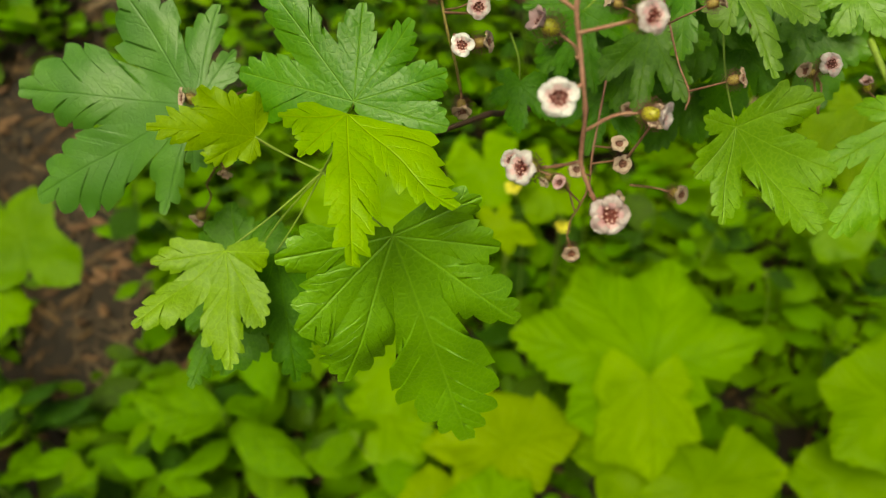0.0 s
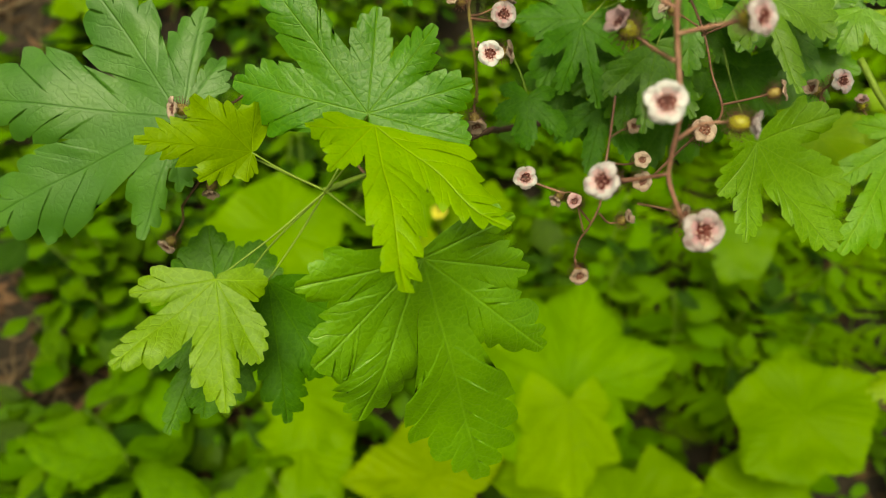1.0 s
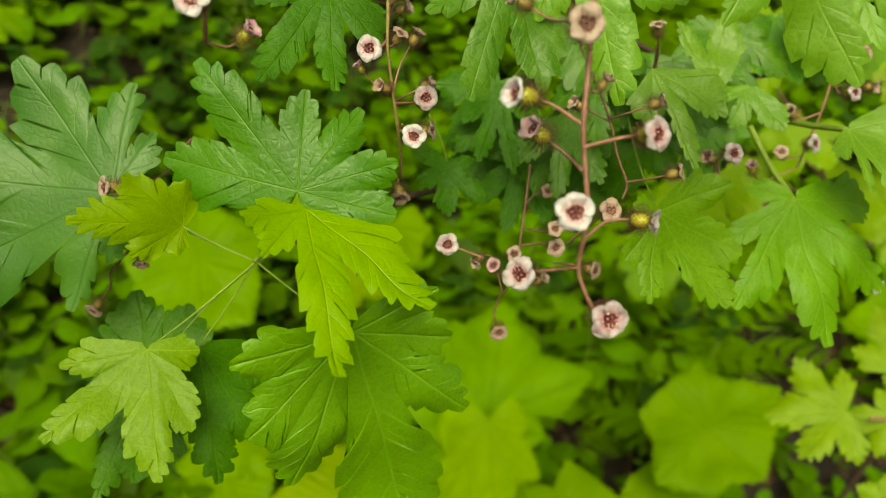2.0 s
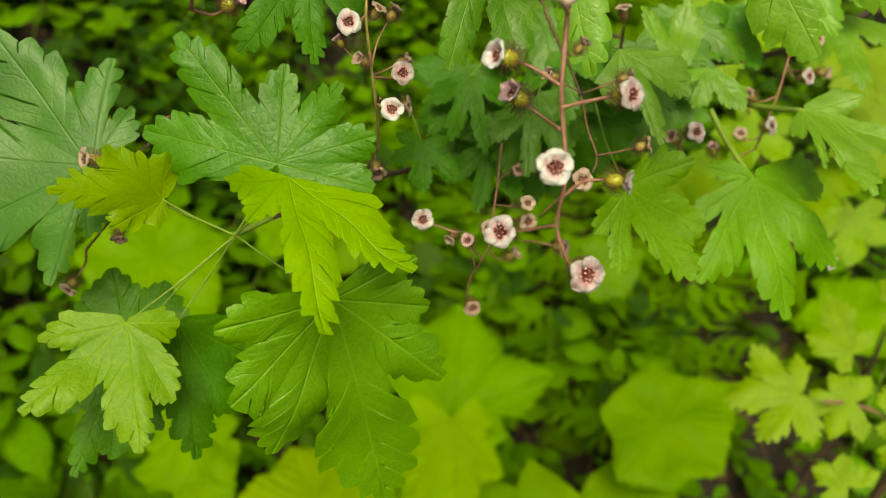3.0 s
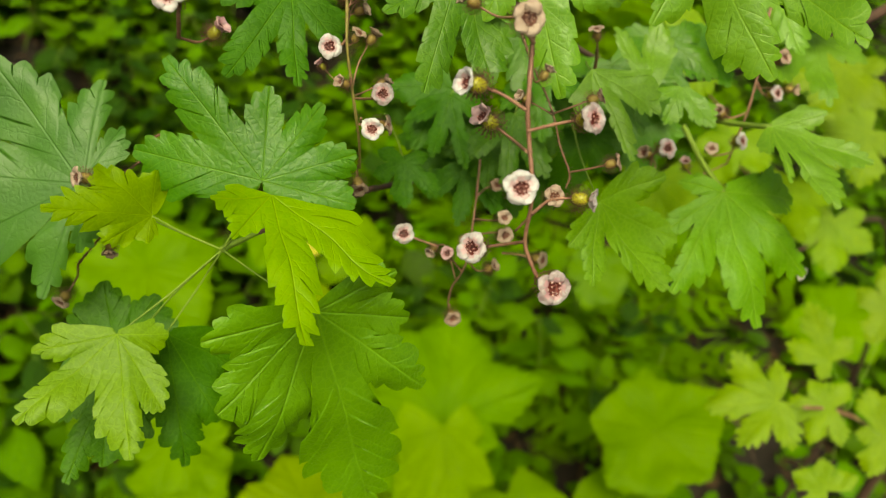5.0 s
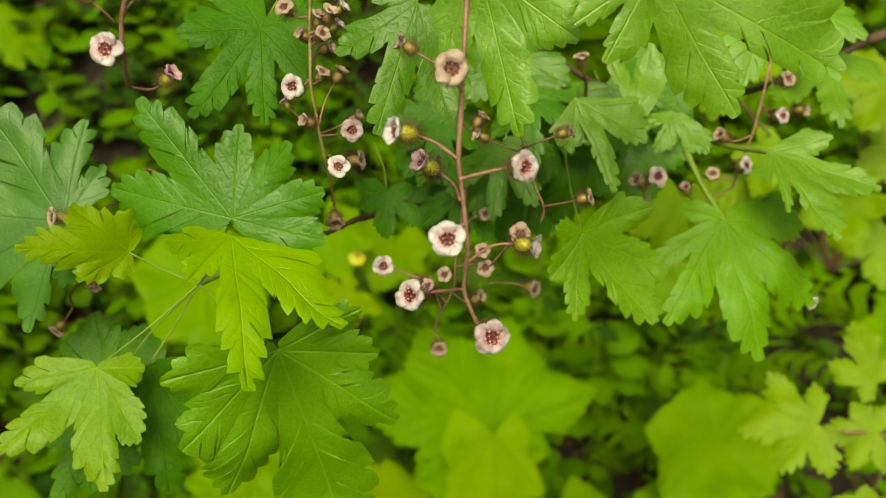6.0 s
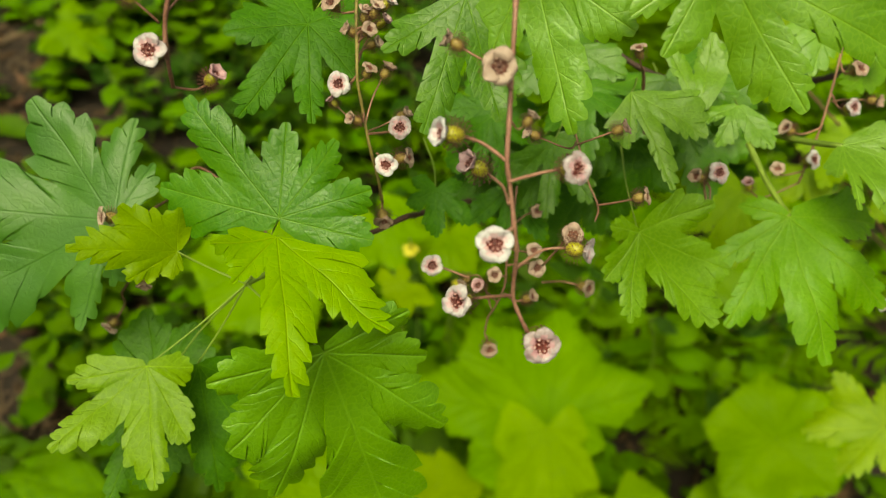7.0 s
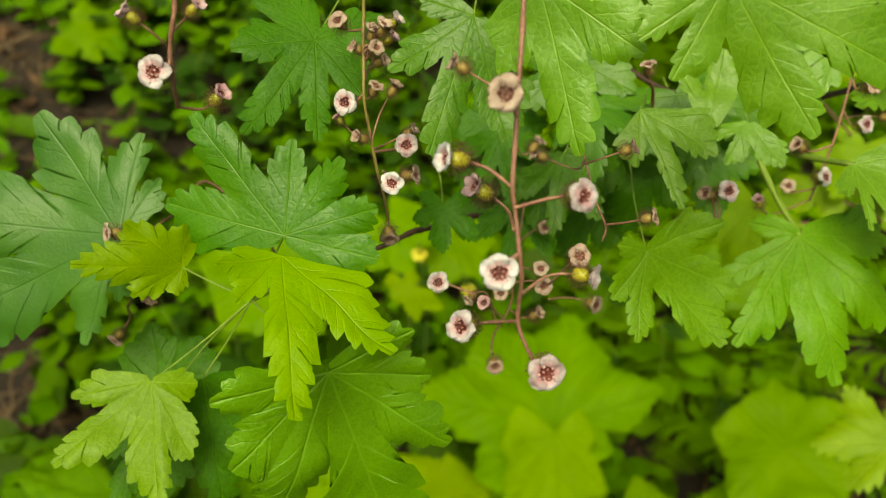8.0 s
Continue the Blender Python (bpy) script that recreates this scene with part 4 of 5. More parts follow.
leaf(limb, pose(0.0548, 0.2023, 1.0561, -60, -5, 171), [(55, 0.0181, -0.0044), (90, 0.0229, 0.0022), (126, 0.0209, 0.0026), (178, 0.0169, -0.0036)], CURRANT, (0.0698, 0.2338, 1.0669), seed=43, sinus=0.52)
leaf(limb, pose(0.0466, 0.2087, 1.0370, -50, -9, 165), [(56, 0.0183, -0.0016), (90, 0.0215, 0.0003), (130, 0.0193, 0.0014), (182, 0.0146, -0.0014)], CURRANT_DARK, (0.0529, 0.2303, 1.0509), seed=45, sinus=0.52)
leaf(limb, pose(0.0647, 0.2133, 1.0651, -13, 35, -151), [(-12, 0.0154, -0.0056), (42, 0.0238, -0.0005), (90, 0.0155, 0.0016), (155, 0.0174, -0.0070)], CURRANT, (0.0733, 0.2344, 1.0686), seed=47, sinus=0.52)
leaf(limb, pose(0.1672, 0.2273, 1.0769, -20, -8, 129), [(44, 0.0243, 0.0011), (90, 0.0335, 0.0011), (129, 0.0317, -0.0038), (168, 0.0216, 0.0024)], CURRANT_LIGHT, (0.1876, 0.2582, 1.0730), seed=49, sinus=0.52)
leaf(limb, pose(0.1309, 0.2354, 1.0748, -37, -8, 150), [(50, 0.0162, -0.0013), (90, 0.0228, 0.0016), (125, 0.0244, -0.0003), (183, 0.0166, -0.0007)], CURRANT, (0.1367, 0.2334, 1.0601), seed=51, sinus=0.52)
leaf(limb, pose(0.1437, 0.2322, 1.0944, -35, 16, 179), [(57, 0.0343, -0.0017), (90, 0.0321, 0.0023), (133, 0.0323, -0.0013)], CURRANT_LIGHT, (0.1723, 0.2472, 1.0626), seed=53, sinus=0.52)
leaf(limb, pose(0.060, 0.227, 1.073, -38, 16, 174), [(-21, 0.014, -0.002), (35, 0.02, 0.0), (90, 0.024, -0.001), (140, 0.021, 0.0), (210, 0.014, -0.002)], CURRANT, (0.075, 0.238, 1.069), seed=140, sinus=0.6, slit=0.28)
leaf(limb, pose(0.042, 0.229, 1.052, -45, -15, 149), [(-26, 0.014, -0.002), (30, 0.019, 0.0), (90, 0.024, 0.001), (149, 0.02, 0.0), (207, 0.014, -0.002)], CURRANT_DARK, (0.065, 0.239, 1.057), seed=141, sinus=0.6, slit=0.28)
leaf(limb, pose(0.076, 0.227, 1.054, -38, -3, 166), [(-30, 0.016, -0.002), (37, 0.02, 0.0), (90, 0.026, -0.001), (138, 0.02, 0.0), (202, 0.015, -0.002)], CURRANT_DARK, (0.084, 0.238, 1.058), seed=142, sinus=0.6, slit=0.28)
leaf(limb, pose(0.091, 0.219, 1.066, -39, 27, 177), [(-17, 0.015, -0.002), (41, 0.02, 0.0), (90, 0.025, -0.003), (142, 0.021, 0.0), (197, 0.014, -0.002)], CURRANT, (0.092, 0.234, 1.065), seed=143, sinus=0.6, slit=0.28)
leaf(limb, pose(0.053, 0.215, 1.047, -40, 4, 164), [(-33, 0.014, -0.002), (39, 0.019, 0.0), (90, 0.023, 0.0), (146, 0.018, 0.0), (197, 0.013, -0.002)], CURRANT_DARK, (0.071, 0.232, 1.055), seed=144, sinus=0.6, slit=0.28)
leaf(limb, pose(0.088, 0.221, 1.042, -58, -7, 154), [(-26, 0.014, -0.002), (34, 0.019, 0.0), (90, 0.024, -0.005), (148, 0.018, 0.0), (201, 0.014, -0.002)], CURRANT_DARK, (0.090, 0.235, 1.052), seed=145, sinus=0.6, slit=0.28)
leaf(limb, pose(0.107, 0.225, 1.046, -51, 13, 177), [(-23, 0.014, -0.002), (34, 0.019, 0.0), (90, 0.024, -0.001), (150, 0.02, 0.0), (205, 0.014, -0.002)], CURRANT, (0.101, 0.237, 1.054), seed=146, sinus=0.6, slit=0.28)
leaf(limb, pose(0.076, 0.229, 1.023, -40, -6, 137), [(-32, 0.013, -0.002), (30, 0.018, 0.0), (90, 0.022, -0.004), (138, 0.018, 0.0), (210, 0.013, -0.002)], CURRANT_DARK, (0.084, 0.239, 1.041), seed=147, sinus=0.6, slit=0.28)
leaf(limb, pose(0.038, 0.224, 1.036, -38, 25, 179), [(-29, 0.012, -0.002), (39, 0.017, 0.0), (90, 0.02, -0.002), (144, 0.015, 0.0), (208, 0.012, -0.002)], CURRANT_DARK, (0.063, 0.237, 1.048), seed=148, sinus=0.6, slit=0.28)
leaf(limb, pose(0.114, 0.229, 1.071, -47, 8, 176), [(-17, 0.016, -0.002), (32, 0.023, 0.0), (90, 0.026, -0.005), (140, 0.021, 0.0), (198, 0.015, -0.002)], CURRANT, (0.105, 0.239, 1.068), seed=149, sinus=0.6, slit=0.28)
sprout = thing("currant_branch", (0.3096, 0.2471, 0.8461), "low currant shoot with bright young leaves", "shrub branch", "currant branches")
stem(sprout, [(0.4148, 0.2678, -0.1349), (0.4048, 0.2578, 0.3985), (0.3848, 0.2378, 0.7970)], 0.003, 0.0014, BARK)
stem(sprout, [(0.3848, 0.2378, 0.7970), (0.3357, 0.2463, 0.8392), (0.3024, 0.2454, 0.8580), (0.2706, 0.2392, 0.8704)], 0.0014, 0.0008, YOUNG_STEM)
leaf(sprout, pose(0.2503, 0.2389, 0.8784, -23, -28, 84), [(-12, 0.0218, 0.0000), (30, 0.0331, -0.0000), (90, 0.0366, 0.0000), (132, 0.0323, 0.0000), (184, 0.0262, 0.0000)], CURRANT_SPROUT, (0.3159, 0.2485, 0.8508), seed=60, sinus=0.52, point=0.7, tip=1.15, tooth=0.07, slit=0.22)
leaf(sprout, pose(0.2922, 0.2414, 0.8656, -22, -30, 77), [(-40, 0.0182, 0.0000), (31, 0.0183, -0.0000), (90, 0.0255, -0.0000), (146, 0.0240, 0.0000), (187, 0.0213, 0.0000)], CURRANT_SPROUT, (0.3159, 0.2485, 0.8508), seed=61, sinus=0.52, point=0.7, tip=1.15, tooth=0.07, slit=0.22)
leaf(sprout, pose(0.3001, 0.2624, 0.8804, -5, -38, 46), [(-19, 0.0181, -0.0000), (38, 0.0357, 0.0000), (90, 0.0245, -0.0000), (174, 0.0131, -0.0000)], CURRANT_SPROUT, (0.3159, 0.2485, 0.8508), seed=62, sinus=0.52, point=0.7, tip=1.15, tooth=0.07, slit=0.22)
leaf(sprout, pose(0.3291, 0.2300, 0.8491, -17, -33, 63), [(-47, 0.0180, 0.0000), (20, 0.0293, 0.0000), (90, 0.0153, -0.0000), (164, 0.0245, -0.0000)], CURRANT_SPROUT, (0.3159, 0.2485, 0.8508), seed=63, sinus=0.52, point=0.7, tip=1.15, tooth=0.07, slit=0.22)
leaf(sprout, pose(0.2810, 0.2113, 0.8369, -5, -33, 43), [(-41, 0.0183, 0.0000), (26, 0.0164, 0.0000), (90, 0.0177, -0.0000), (174, 0.0179, 0.0000)], CURRANT_SPROUT, (0.3159, 0.2485, 0.8508), seed=64, sinus=0.52, point=0.7, tip=1.15, tooth=0.07, slit=0.22)
leaf(sprout, pose(0.3499, 0.2834, 0.8964, 8, -41, 25), [(-50, 0.0171, -0.0000), (41, 0.0277, 0.0000), (90, 0.0215, 0.0000), (187, 0.0242, -0.0000)], CURRANT_SPROUT, (0.3159, 0.2485, 0.8508), seed=65, sinus=0.52, point=0.7, tip=1.15, tooth=0.07, slit=0.22)
back = thing("currant_branch", (0.80, 0.62, 0.04), "currant shoot with yellow-green leaves behind the flowers", "shrub branch", "currant branches")
stem(back, [(0.80, 0.62, 0.03), (0.76, 0.58, 0.48), (0.58, 0.50, 0.80), (0.43, 0.46, 0.80)], 0.004, 0.0014, BARK)
stem(back, [(0.43, 0.46, 0.80), (0.395, 0.438, 0.901), (0.339, 0.395, 0.982)], 0.0012, 0.0006, YOUNG_STEM)
leaf(back, pose(0.319, 0.365, 1.012, -40, 1, 134), [(-15, 0.024, 0.0), (42, 0.034, 0.0), (90, 0.04, 0.001), (150, 0.036, 0.0), (196, 0.023, 0.0)], CURRANT_SPROUT, (0.339, 0.395, 0.982), seed=80, sinus=0.62, slit=0.25)
stem(back, [(0.43, 0.46, 0.80), (0.416, 0.440, 0.879), (0.383, 0.399, 0.938)], 0.0012, 0.0006, YOUNG_STEM)
leaf(back, pose(0.363, 0.369, 0.968, -40, -33, 120), [(-28, 0.025, 0.0), (34, 0.036, 0.0), (90, 0.042, -0.001), (138, 0.036, 0.0), (208, 0.024, 0.0)], CURRANT_SPROUT, (0.383, 0.399, 0.938), seed=81, sinus=0.62, slit=0.25)
stem(back, [(0.43, 0.46, 0.80), (0.326, 0.410, 0.919), (0.202, 0.339, 1.018)], 0.0012, 0.0006, YOUNG_STEM)
leaf(back, pose(0.182, 0.309, 1.048, -41, 12, 143), [(-30, 0.022, 0.0), (40, 0.032, 0.0), (90, 0.036, -0.005), (147, 0.029, 0.0), (199, 0.021, 0.0)], CURRANT_SPROUT, (0.202, 0.339, 1.018), seed=82, sinus=0.62, slit=0.25)
stem(back, [(0.43, 0.46, 0.80), (0.320, 0.400, 0.885), (0.190, 0.319, 0.951)], 0.0012, 0.0006, YOUNG_STEM)
leaf(back, pose(0.170, 0.289, 0.981, -48, 19, 139), [(-29, 0.02, 0.0), (30, 0.03, 0.0), (90, 0.034, -0.004), (141, 0.028, 0.0), (201, 0.02, 0.0)], CURRANT_SPROUT, (0.190, 0.319, 0.951), seed=83, sinus=0.62, slit=0.25)
stem(back, [(0.43, 0.46, 0.80), (0.401, 0.443, 0.859), (0.353, 0.406, 0.897)], 0.0012, 0.0006, YOUNG_STEM)
leaf(back, pose(0.333, 0.376, 0.927, -43, 31, 144), [(-23, 0.024, 0.0), (32, 0.031, 0.0), (90, 0.04, -0.003), (152, 0.031, 0.0), (197, 0.023, 0.0)], CURRANT_SPROUT, (0.353, 0.406, 0.897), seed=84, sinus=0.62, slit=0.25)
stem(back, [(0.43, 0.46, 0.80), (0.372, 0.440, 0.877), (0.294, 0.400, 0.933)], 0.0012, 0.0006, YOUNG_STEM)
leaf(back, pose(0.274, 0.370, 0.963, -43, 0, 128), [(-16, 0.019, 0.0), (38, 0.028, 0.0), (90, 0.032, -0.005), (143, 0.028, 0.0), (210, 0.019, 0.0)], CURRANT_SPROUT, (0.294, 0.400, 0.933), seed=85, sinus=0.62, slit=0.25)
stem(back, [(0.43, 0.46, 0.80), (0.424, 0.443, 0.843), (0.399, 0.406, 0.866)], 0.0012, 0.0006, YOUNG_STEM)
leaf(back, pose(0.379, 0.376, 0.896, -46, 6, 152), [(-30, 0.023, 0.0), (28, 0.031, 0.0), (90, 0.038, 0.002), (149, 0.031, 0.0), (207, 0.022, 0.0)], CURRANT_SPROUT, (0.399, 0.406, 0.866), seed=86, sinus=0.62, slit=0.25)
stem(back, [(0.43, 0.46, 0.80), (0.365, 0.446, 0.864), (0.279, 0.411, 0.907)], 0.0012, 0.0006, YOUNG_STEM)
leaf(back, pose(0.259, 0.381, 0.937, -31, 41, 171), [(-17, 0.018, 0.0), (41, 0.023, 0.0), (90, 0.03, -0.006), (140, 0.025, 0.0), (201, 0.017, 0.0)], CURRANT_SPROUT, (0.279, 0.411, 0.907), seed=87, sinus=0.62, slit=0.25)
near_cluster = flower_cluster([(0.0479, 0.2512, 1.1120), (0.0259, 0.1537, 1.1275), (0.0224, 0.1332, 1.1209), (0.0215, 0.1265, 1.1117), (0.0212, 0.1230, 1.1051), (0.0208, 0.1191, 1.0980), (0.0217, 0.1176, 1.0927), (0.0224, 0.1148, 1.0875), (0.0231, 0.1137, 1.0828), (0.0232, 0.1127, 1.0746), (0.0246, 0.1109, 1.0707), (0.0262, 0.1097, 1.0679)], 0.00043, "hanging cluster of cream currant flowers on a reddish bristly stalk", 1)
flower(near_cluster, (0.0177, 0.1080, 1.0889), (-0.11, -0.86, 0.51), 0.0069, "open", (0.0224, 0.1148, 1.0875))
flower(near_cluster, (0.0275, 0.1052, 1.0690), (-0.01, -0.91, 0.42), 0.0074, "open", (0.0262, 0.1097, 1.0679))
flower(near_cluster, (0.0136, 0.1141, 1.0722), (-0.69, -0.59, 0.42), 0.0066, "open", (0.0232, 0.1126, 1.0744))
flower(near_cluster, (0.0105, 0.1232, 1.1009), (-0.93, -0.22, 0.30), 0.0066, "half", (0.0208, 0.1190, 1.0978))
flower(near_cluster, (0.0167, 0.1289, 1.0915), (-0.81, -0.12, 0.57), 0.0064, "bud", (0.0215, 0.1169, 1.0909))
flower(near_cluster, (0.0129, 0.1387, 1.1105), (-0.85, 0.25, 0.45), 0.0046, "spent", (0.0185, 0.1271, 1.1116))
flower(near_cluster, (0.0182, 0.1210, 1.1136), (-0.11, -0.87, 0.49), 0.0066, "fading", (0.0215, 0.1240, 1.1082))
flower(near_cluster, (0.0315, 0.1150, 1.0987), (0.37, -0.78, 0.50), 0.0062, "open", (0.0211, 0.1178, 1.0946))
flower(near_cluster, (0.0361, 0.1162, 1.0811), (0.83, -0.53, 0.18), 0.0058, "half", (0.0234, 0.1134, 1.0799))
flower(near_cluster, (0.0254, 0.1245, 1.1031), (0.59, 0.21, 0.78), 0.0034, "spent", (0.0212, 0.1221, 1.1039))
mid_cluster = flower_cluster([(0.0082, 0.2285, 1.1083), (-0.0006, 0.1893, 1.1108), (-0.0017, 0.1819, 1.1005), (-0.0018, 0.1768, 1.0919), (-0.0018, 0.1739, 1.0863), (-0.0007, 0.1727, 1.0798), (0.0002, 0.1713, 1.0747), (0.0014, 0.1706, 1.0690), (0.0030, 0.1724, 1.0616), (0.0043, 0.1749, 1.0534)], 0.00036, "hanging cluster of currant flowers between the leaves", 2, GREEN_STEM)
flower(mid_cluster, (-0.0061, 0.1714, 1.0868), (-0.40, -0.73, 0.55), 0.0062, "open", (-0.0019, 0.1747, 1.0873))
flower(mid_cluster, (0.0081, 0.1755, 1.0739), (-0.01, -0.81, 0.59), 0.0062, "open", (0.0003, 0.1711, 1.0745))
flower(mid_cluster, (0.0043, 0.1664, 1.0691), (-0.25, -0.86, 0.45), 0.006, "open", (0.0018, 0.1711, 1.0680))
flower(mid_cluster, (0.0105, 0.1771, 1.0649), (0.89, -0.32, 0.34), 0.0058, "fading", (0.0026, 0.1717, 1.0691))
flower(mid_cluster, (0.0046, 0.1753, 1.0472), (0.00, -0.91, -0.41), 0.0058, "fading", (0.0041, 0.1749, 1.0550))
flower(mid_cluster, (-0.0074, 0.1812, 1.1014), (-0.46, -0.46, 0.76), 0.005, "fading", (-0.0018, 0.1812, 1.0995))
flower(mid_cluster, (0.0024, 0.1782, 1.1017), (0.30, -0.19, 0.94), 0.0048, "spent", (-0.0018, 0.1789, 1.0964))
flower(mid_cluster, (0.0053, 0.1805, 1.1022), (0.67, -0.12, 0.73), 0.0046, "half", (-0.0018, 0.1781, 1.0954))
flower(mid_cluster, (0.0002, 0.1789, 1.1004), (0.17, -0.09, 0.98), 0.0044, "spent", (-0.0018, 0.1768, 1.0919))
flower(mid_cluster, (0.0053, 0.1784, 1.0874), (0.51, 0.12, 0.85), 0.0046, "spent", (-0.0002, 0.1716, 1.0767))
flower(mid_cluster, (0.0009, 0.1753, 1.0888), (0.38, -0.11, 0.92), 0.0044, "fading", (-0.0018, 0.1739, 1.0863))
flower(mid_cluster, (-0.0076, 0.1742, 1.0816), (-0.64, 0.26, 0.72), 0.0032, "bud", (-0.0010, 0.1715, 1.0763))
flower(mid_cluster, (-0.0038, 0.1792, 1.0962), (-0.84, -0.14, 0.53), 0.0042, "spent", (-0.0018, 0.1787, 1.0945))
flower(mid_cluster, (0.0027, 0.1802, 1.0926), (0.80, -0.34, 0.50), 0.0042, "spent", (-0.0017, 0.1770, 1.0904))
flower(mid_cluster, (0.0008, 0.1746, 1.0981), (0.38, -0.53, 0.76), 0.0042, "fading", (-0.0018, 0.1780, 1.0934))
flower(mid_cluster, (-0.0031, 0.1701, 1.0790), (-0.78, -0.32, 0.54), 0.0042, "spent", (-0.0004, 0.1723, 1.0793))
flower(mid_cluster, (0.0099, 0.1809, 1.0749), (0.80, -0.12, 0.59), 0.0042, "spent", (0.0001, 0.1715, 1.0749))
flower(mid_cluster, (0.0049, 0.1850, 1.0962), (0.67, -0.12, 0.73), 0.0042, "bud", (-0.0017, 0.1762, 1.0894))
upper_cluster = flower_cluster([(-0.0068, 0.2257, 1.1056), (-0.0291, 0.1958, 1.1190), (-0.0348, 0.1586, 1.1199), (-0.0357, 0.1528, 1.1135), (-0.0372, 0.1523, 1.1073), (-0.0375, 0.1515, 1.1010), (-0.0377, 0.1540, 1.0942)], 0.00046, "flower cluster hanging above a large leaf", 3)
flower(upper_cluster, (-0.0392, 0.1451, 1.1055), (-0.27, -0.77, 0.57), 0.0068, "open", (-0.0375, 0.1526, 1.1059))
flower(upper_cluster, (-0.0301, 0.1572, 1.0954), (0.61, -0.20, 0.77), 0.0054, "bud", (-0.0377, 0.1540, 1.0942))
flower(upper_cluster, (-0.0438, 0.1518, 1.1134), (-0.80, 0.17, 0.58), 0.0046, "bud", (-0.0383, 0.1527, 1.1075))
flower(upper_cluster, (-0.0322, 0.1549, 1.1139), (0.67, -0.12, 0.73), 0.0046, "bud", (-0.0368, 0.1525, 1.1094))
back_cluster = flower_cluster([(0.0425, 0.1915, 1.0469), (0.0401, 0.1828, 1.0398), (0.0386, 0.1774, 1.0323), (0.0383, 0.1749, 1.0255), (0.0362, 0.1734, 1.0197), (0.0345, 0.1738, 1.0148), (0.0338, 0.1728, 1.0098)], 0.00027, "small flower cluster hanging behind the others", 4)
flower(back_cluster, (0.0175, 0.1726, 1.0347), (-0.23, -0.78, 0.58), 0.0064, "open", (0.0277, 0.1726, 1.0302))
flower(back_cluster, (0.0348, 0.1691, 1.0069), (-0.08, -0.98, 0.17), 0.0056, "fading", (0.0340, 0.1725, 1.0096))
flower(back_cluster, (0.0325, 0.1646, 1.0374), (-0.03, -0.80, 0.60), 0.0046, "fading", (0.0384, 0.1755, 1.0280))
flower(back_cluster, (0.0297, 0.1696, 1.0299), (-0.42, -0.58, 0.70), 0.005, "bud", (0.0366, 0.1738, 1.0203))
flower(back_cluster, (0.0421, 0.1656, 1.0442), (-0.03, -0.74, 0.67), 0.0046, "fading", (0.0392, 0.1792, 1.0348))
flower(back_cluster, (0.0440, 0.1667, 1.0377), (-0.04, -0.90, 0.43), 0.0054, "fading", (0.0386, 0.1765, 1.0311))
flower(back_cluster, (0.0438, 0.1447, 1.0639), (-0.08, -0.70, 0.71), 0.0058, "fading", (0.0427, 0.1584, 1.0449))
flower(back_cluster, (0.0662, 0.1843, 1.0157), (0.53, -0.79, 0.31), 0.006, "fading", (0.0506, 0.1801, 1.0218))
flower(back_cluster, (0.0464, 0.1751, 1.0209), (0.57, -0.36, 0.74), 0.005, "spent", (0.0384, 0.1742, 1.0230))
flower(back_cluster, (0.0496, 0.1924, 1.0379), (0.09, -0.80, 0.59), 0.0044, "fading", (0.0401, 0.1828, 1.0398))
flower(back_cluster, (0.0266, 0.1744, 1.0273), (-0.70, -0.64, -0.30), 0.0044, "spent", (0.0353, 0.1743, 1.0173))
side_cluster = flower_cluster([(0.0645, 0.2456, 1.0747), (0.0491, 0.1902, 1.0808), (0.0487, 0.1674, 1.0753), (0.0512, 0.1623, 1.0673), (0.0542, 0.1597, 1.0612), (0.0540, 0.1592, 1.0571)], 0.00024, "thin flower stalk with two bristly spent flowers", 5)
flower(side_cluster, (0.0564, 0.1596, 1.0822), (0.84, -0.19, 0.51), 0.0046, "spent", (0.0486, 0.1664, 1.0740))
flower(side_cluster, (0.0620, 0.1524, 1.0687), (0.81, -0.33, 0.48), 0.005, "fading", (0.0542, 0.1599, 1.0614))
flower(side_cluster, (0.0325, 0.1497, 1.0863), (-0.89, 0.04, 0.45), 0.004, "spent", (0.0487, 0.1670, 1.0747))
far_cluster = flower_cluster([(0.1722, 0.2449, 1.0594), (0.1558, 0.2332, 1.0818), (0.1421, 0.2204, 1.0864), (0.1384, 0.2119, 1.0774), (0.1363, 0.2071, 1.0687), (0.1344, 0.2032, 1.0594), (0.1333, 0.2018, 1.0504), (0.1320, 0.2003, 1.0412)], 0.00036, "flower cluster on a reddish stalk beside the pale leaf", 6)
flower(far_cluster, (0.0936, 0.1798, 1.0578), (0.10, -0.83, 0.54), 0.0066, "open", (0.0969, 0.1846, 1.0414))
flower(far_cluster, (0.0922, 0.1880, 1.0516), (-0.87, -0.16, 0.47), 0.0058, "spent", (0.0970, 0.1853, 1.0423))
flower(far_cluster, (0.1130, 0.1960, 1.0441), (-0.42, -0.09, 0.90), 0.0048, "bud", (0.1320, 0.2003, 1.0412))
flower(far_cluster, (0.1200, 0.1950, 1.0496), (-0.43, -0.50, 0.75), 0.0048, "fading", (0.1323, 0.2006, 1.0451))
flower(far_cluster, (0.1320, 0.1974, 1.0510), (0.37, -0.75, 0.54), 0.0062, "open", (0.1333, 0.2013, 1.0497))
flower(far_cluster, (0.1227, 0.2015, 1.0592), (-0.84, -0.14, 0.53), 0.0056, "spent", (0.1343, 0.2027, 1.0587))
flower(far_cluster, (0.1407, 0.2008, 1.0663), (0.26, -0.78, 0.57), 0.006, "open", (0.1363, 0.2063, 1.0676))
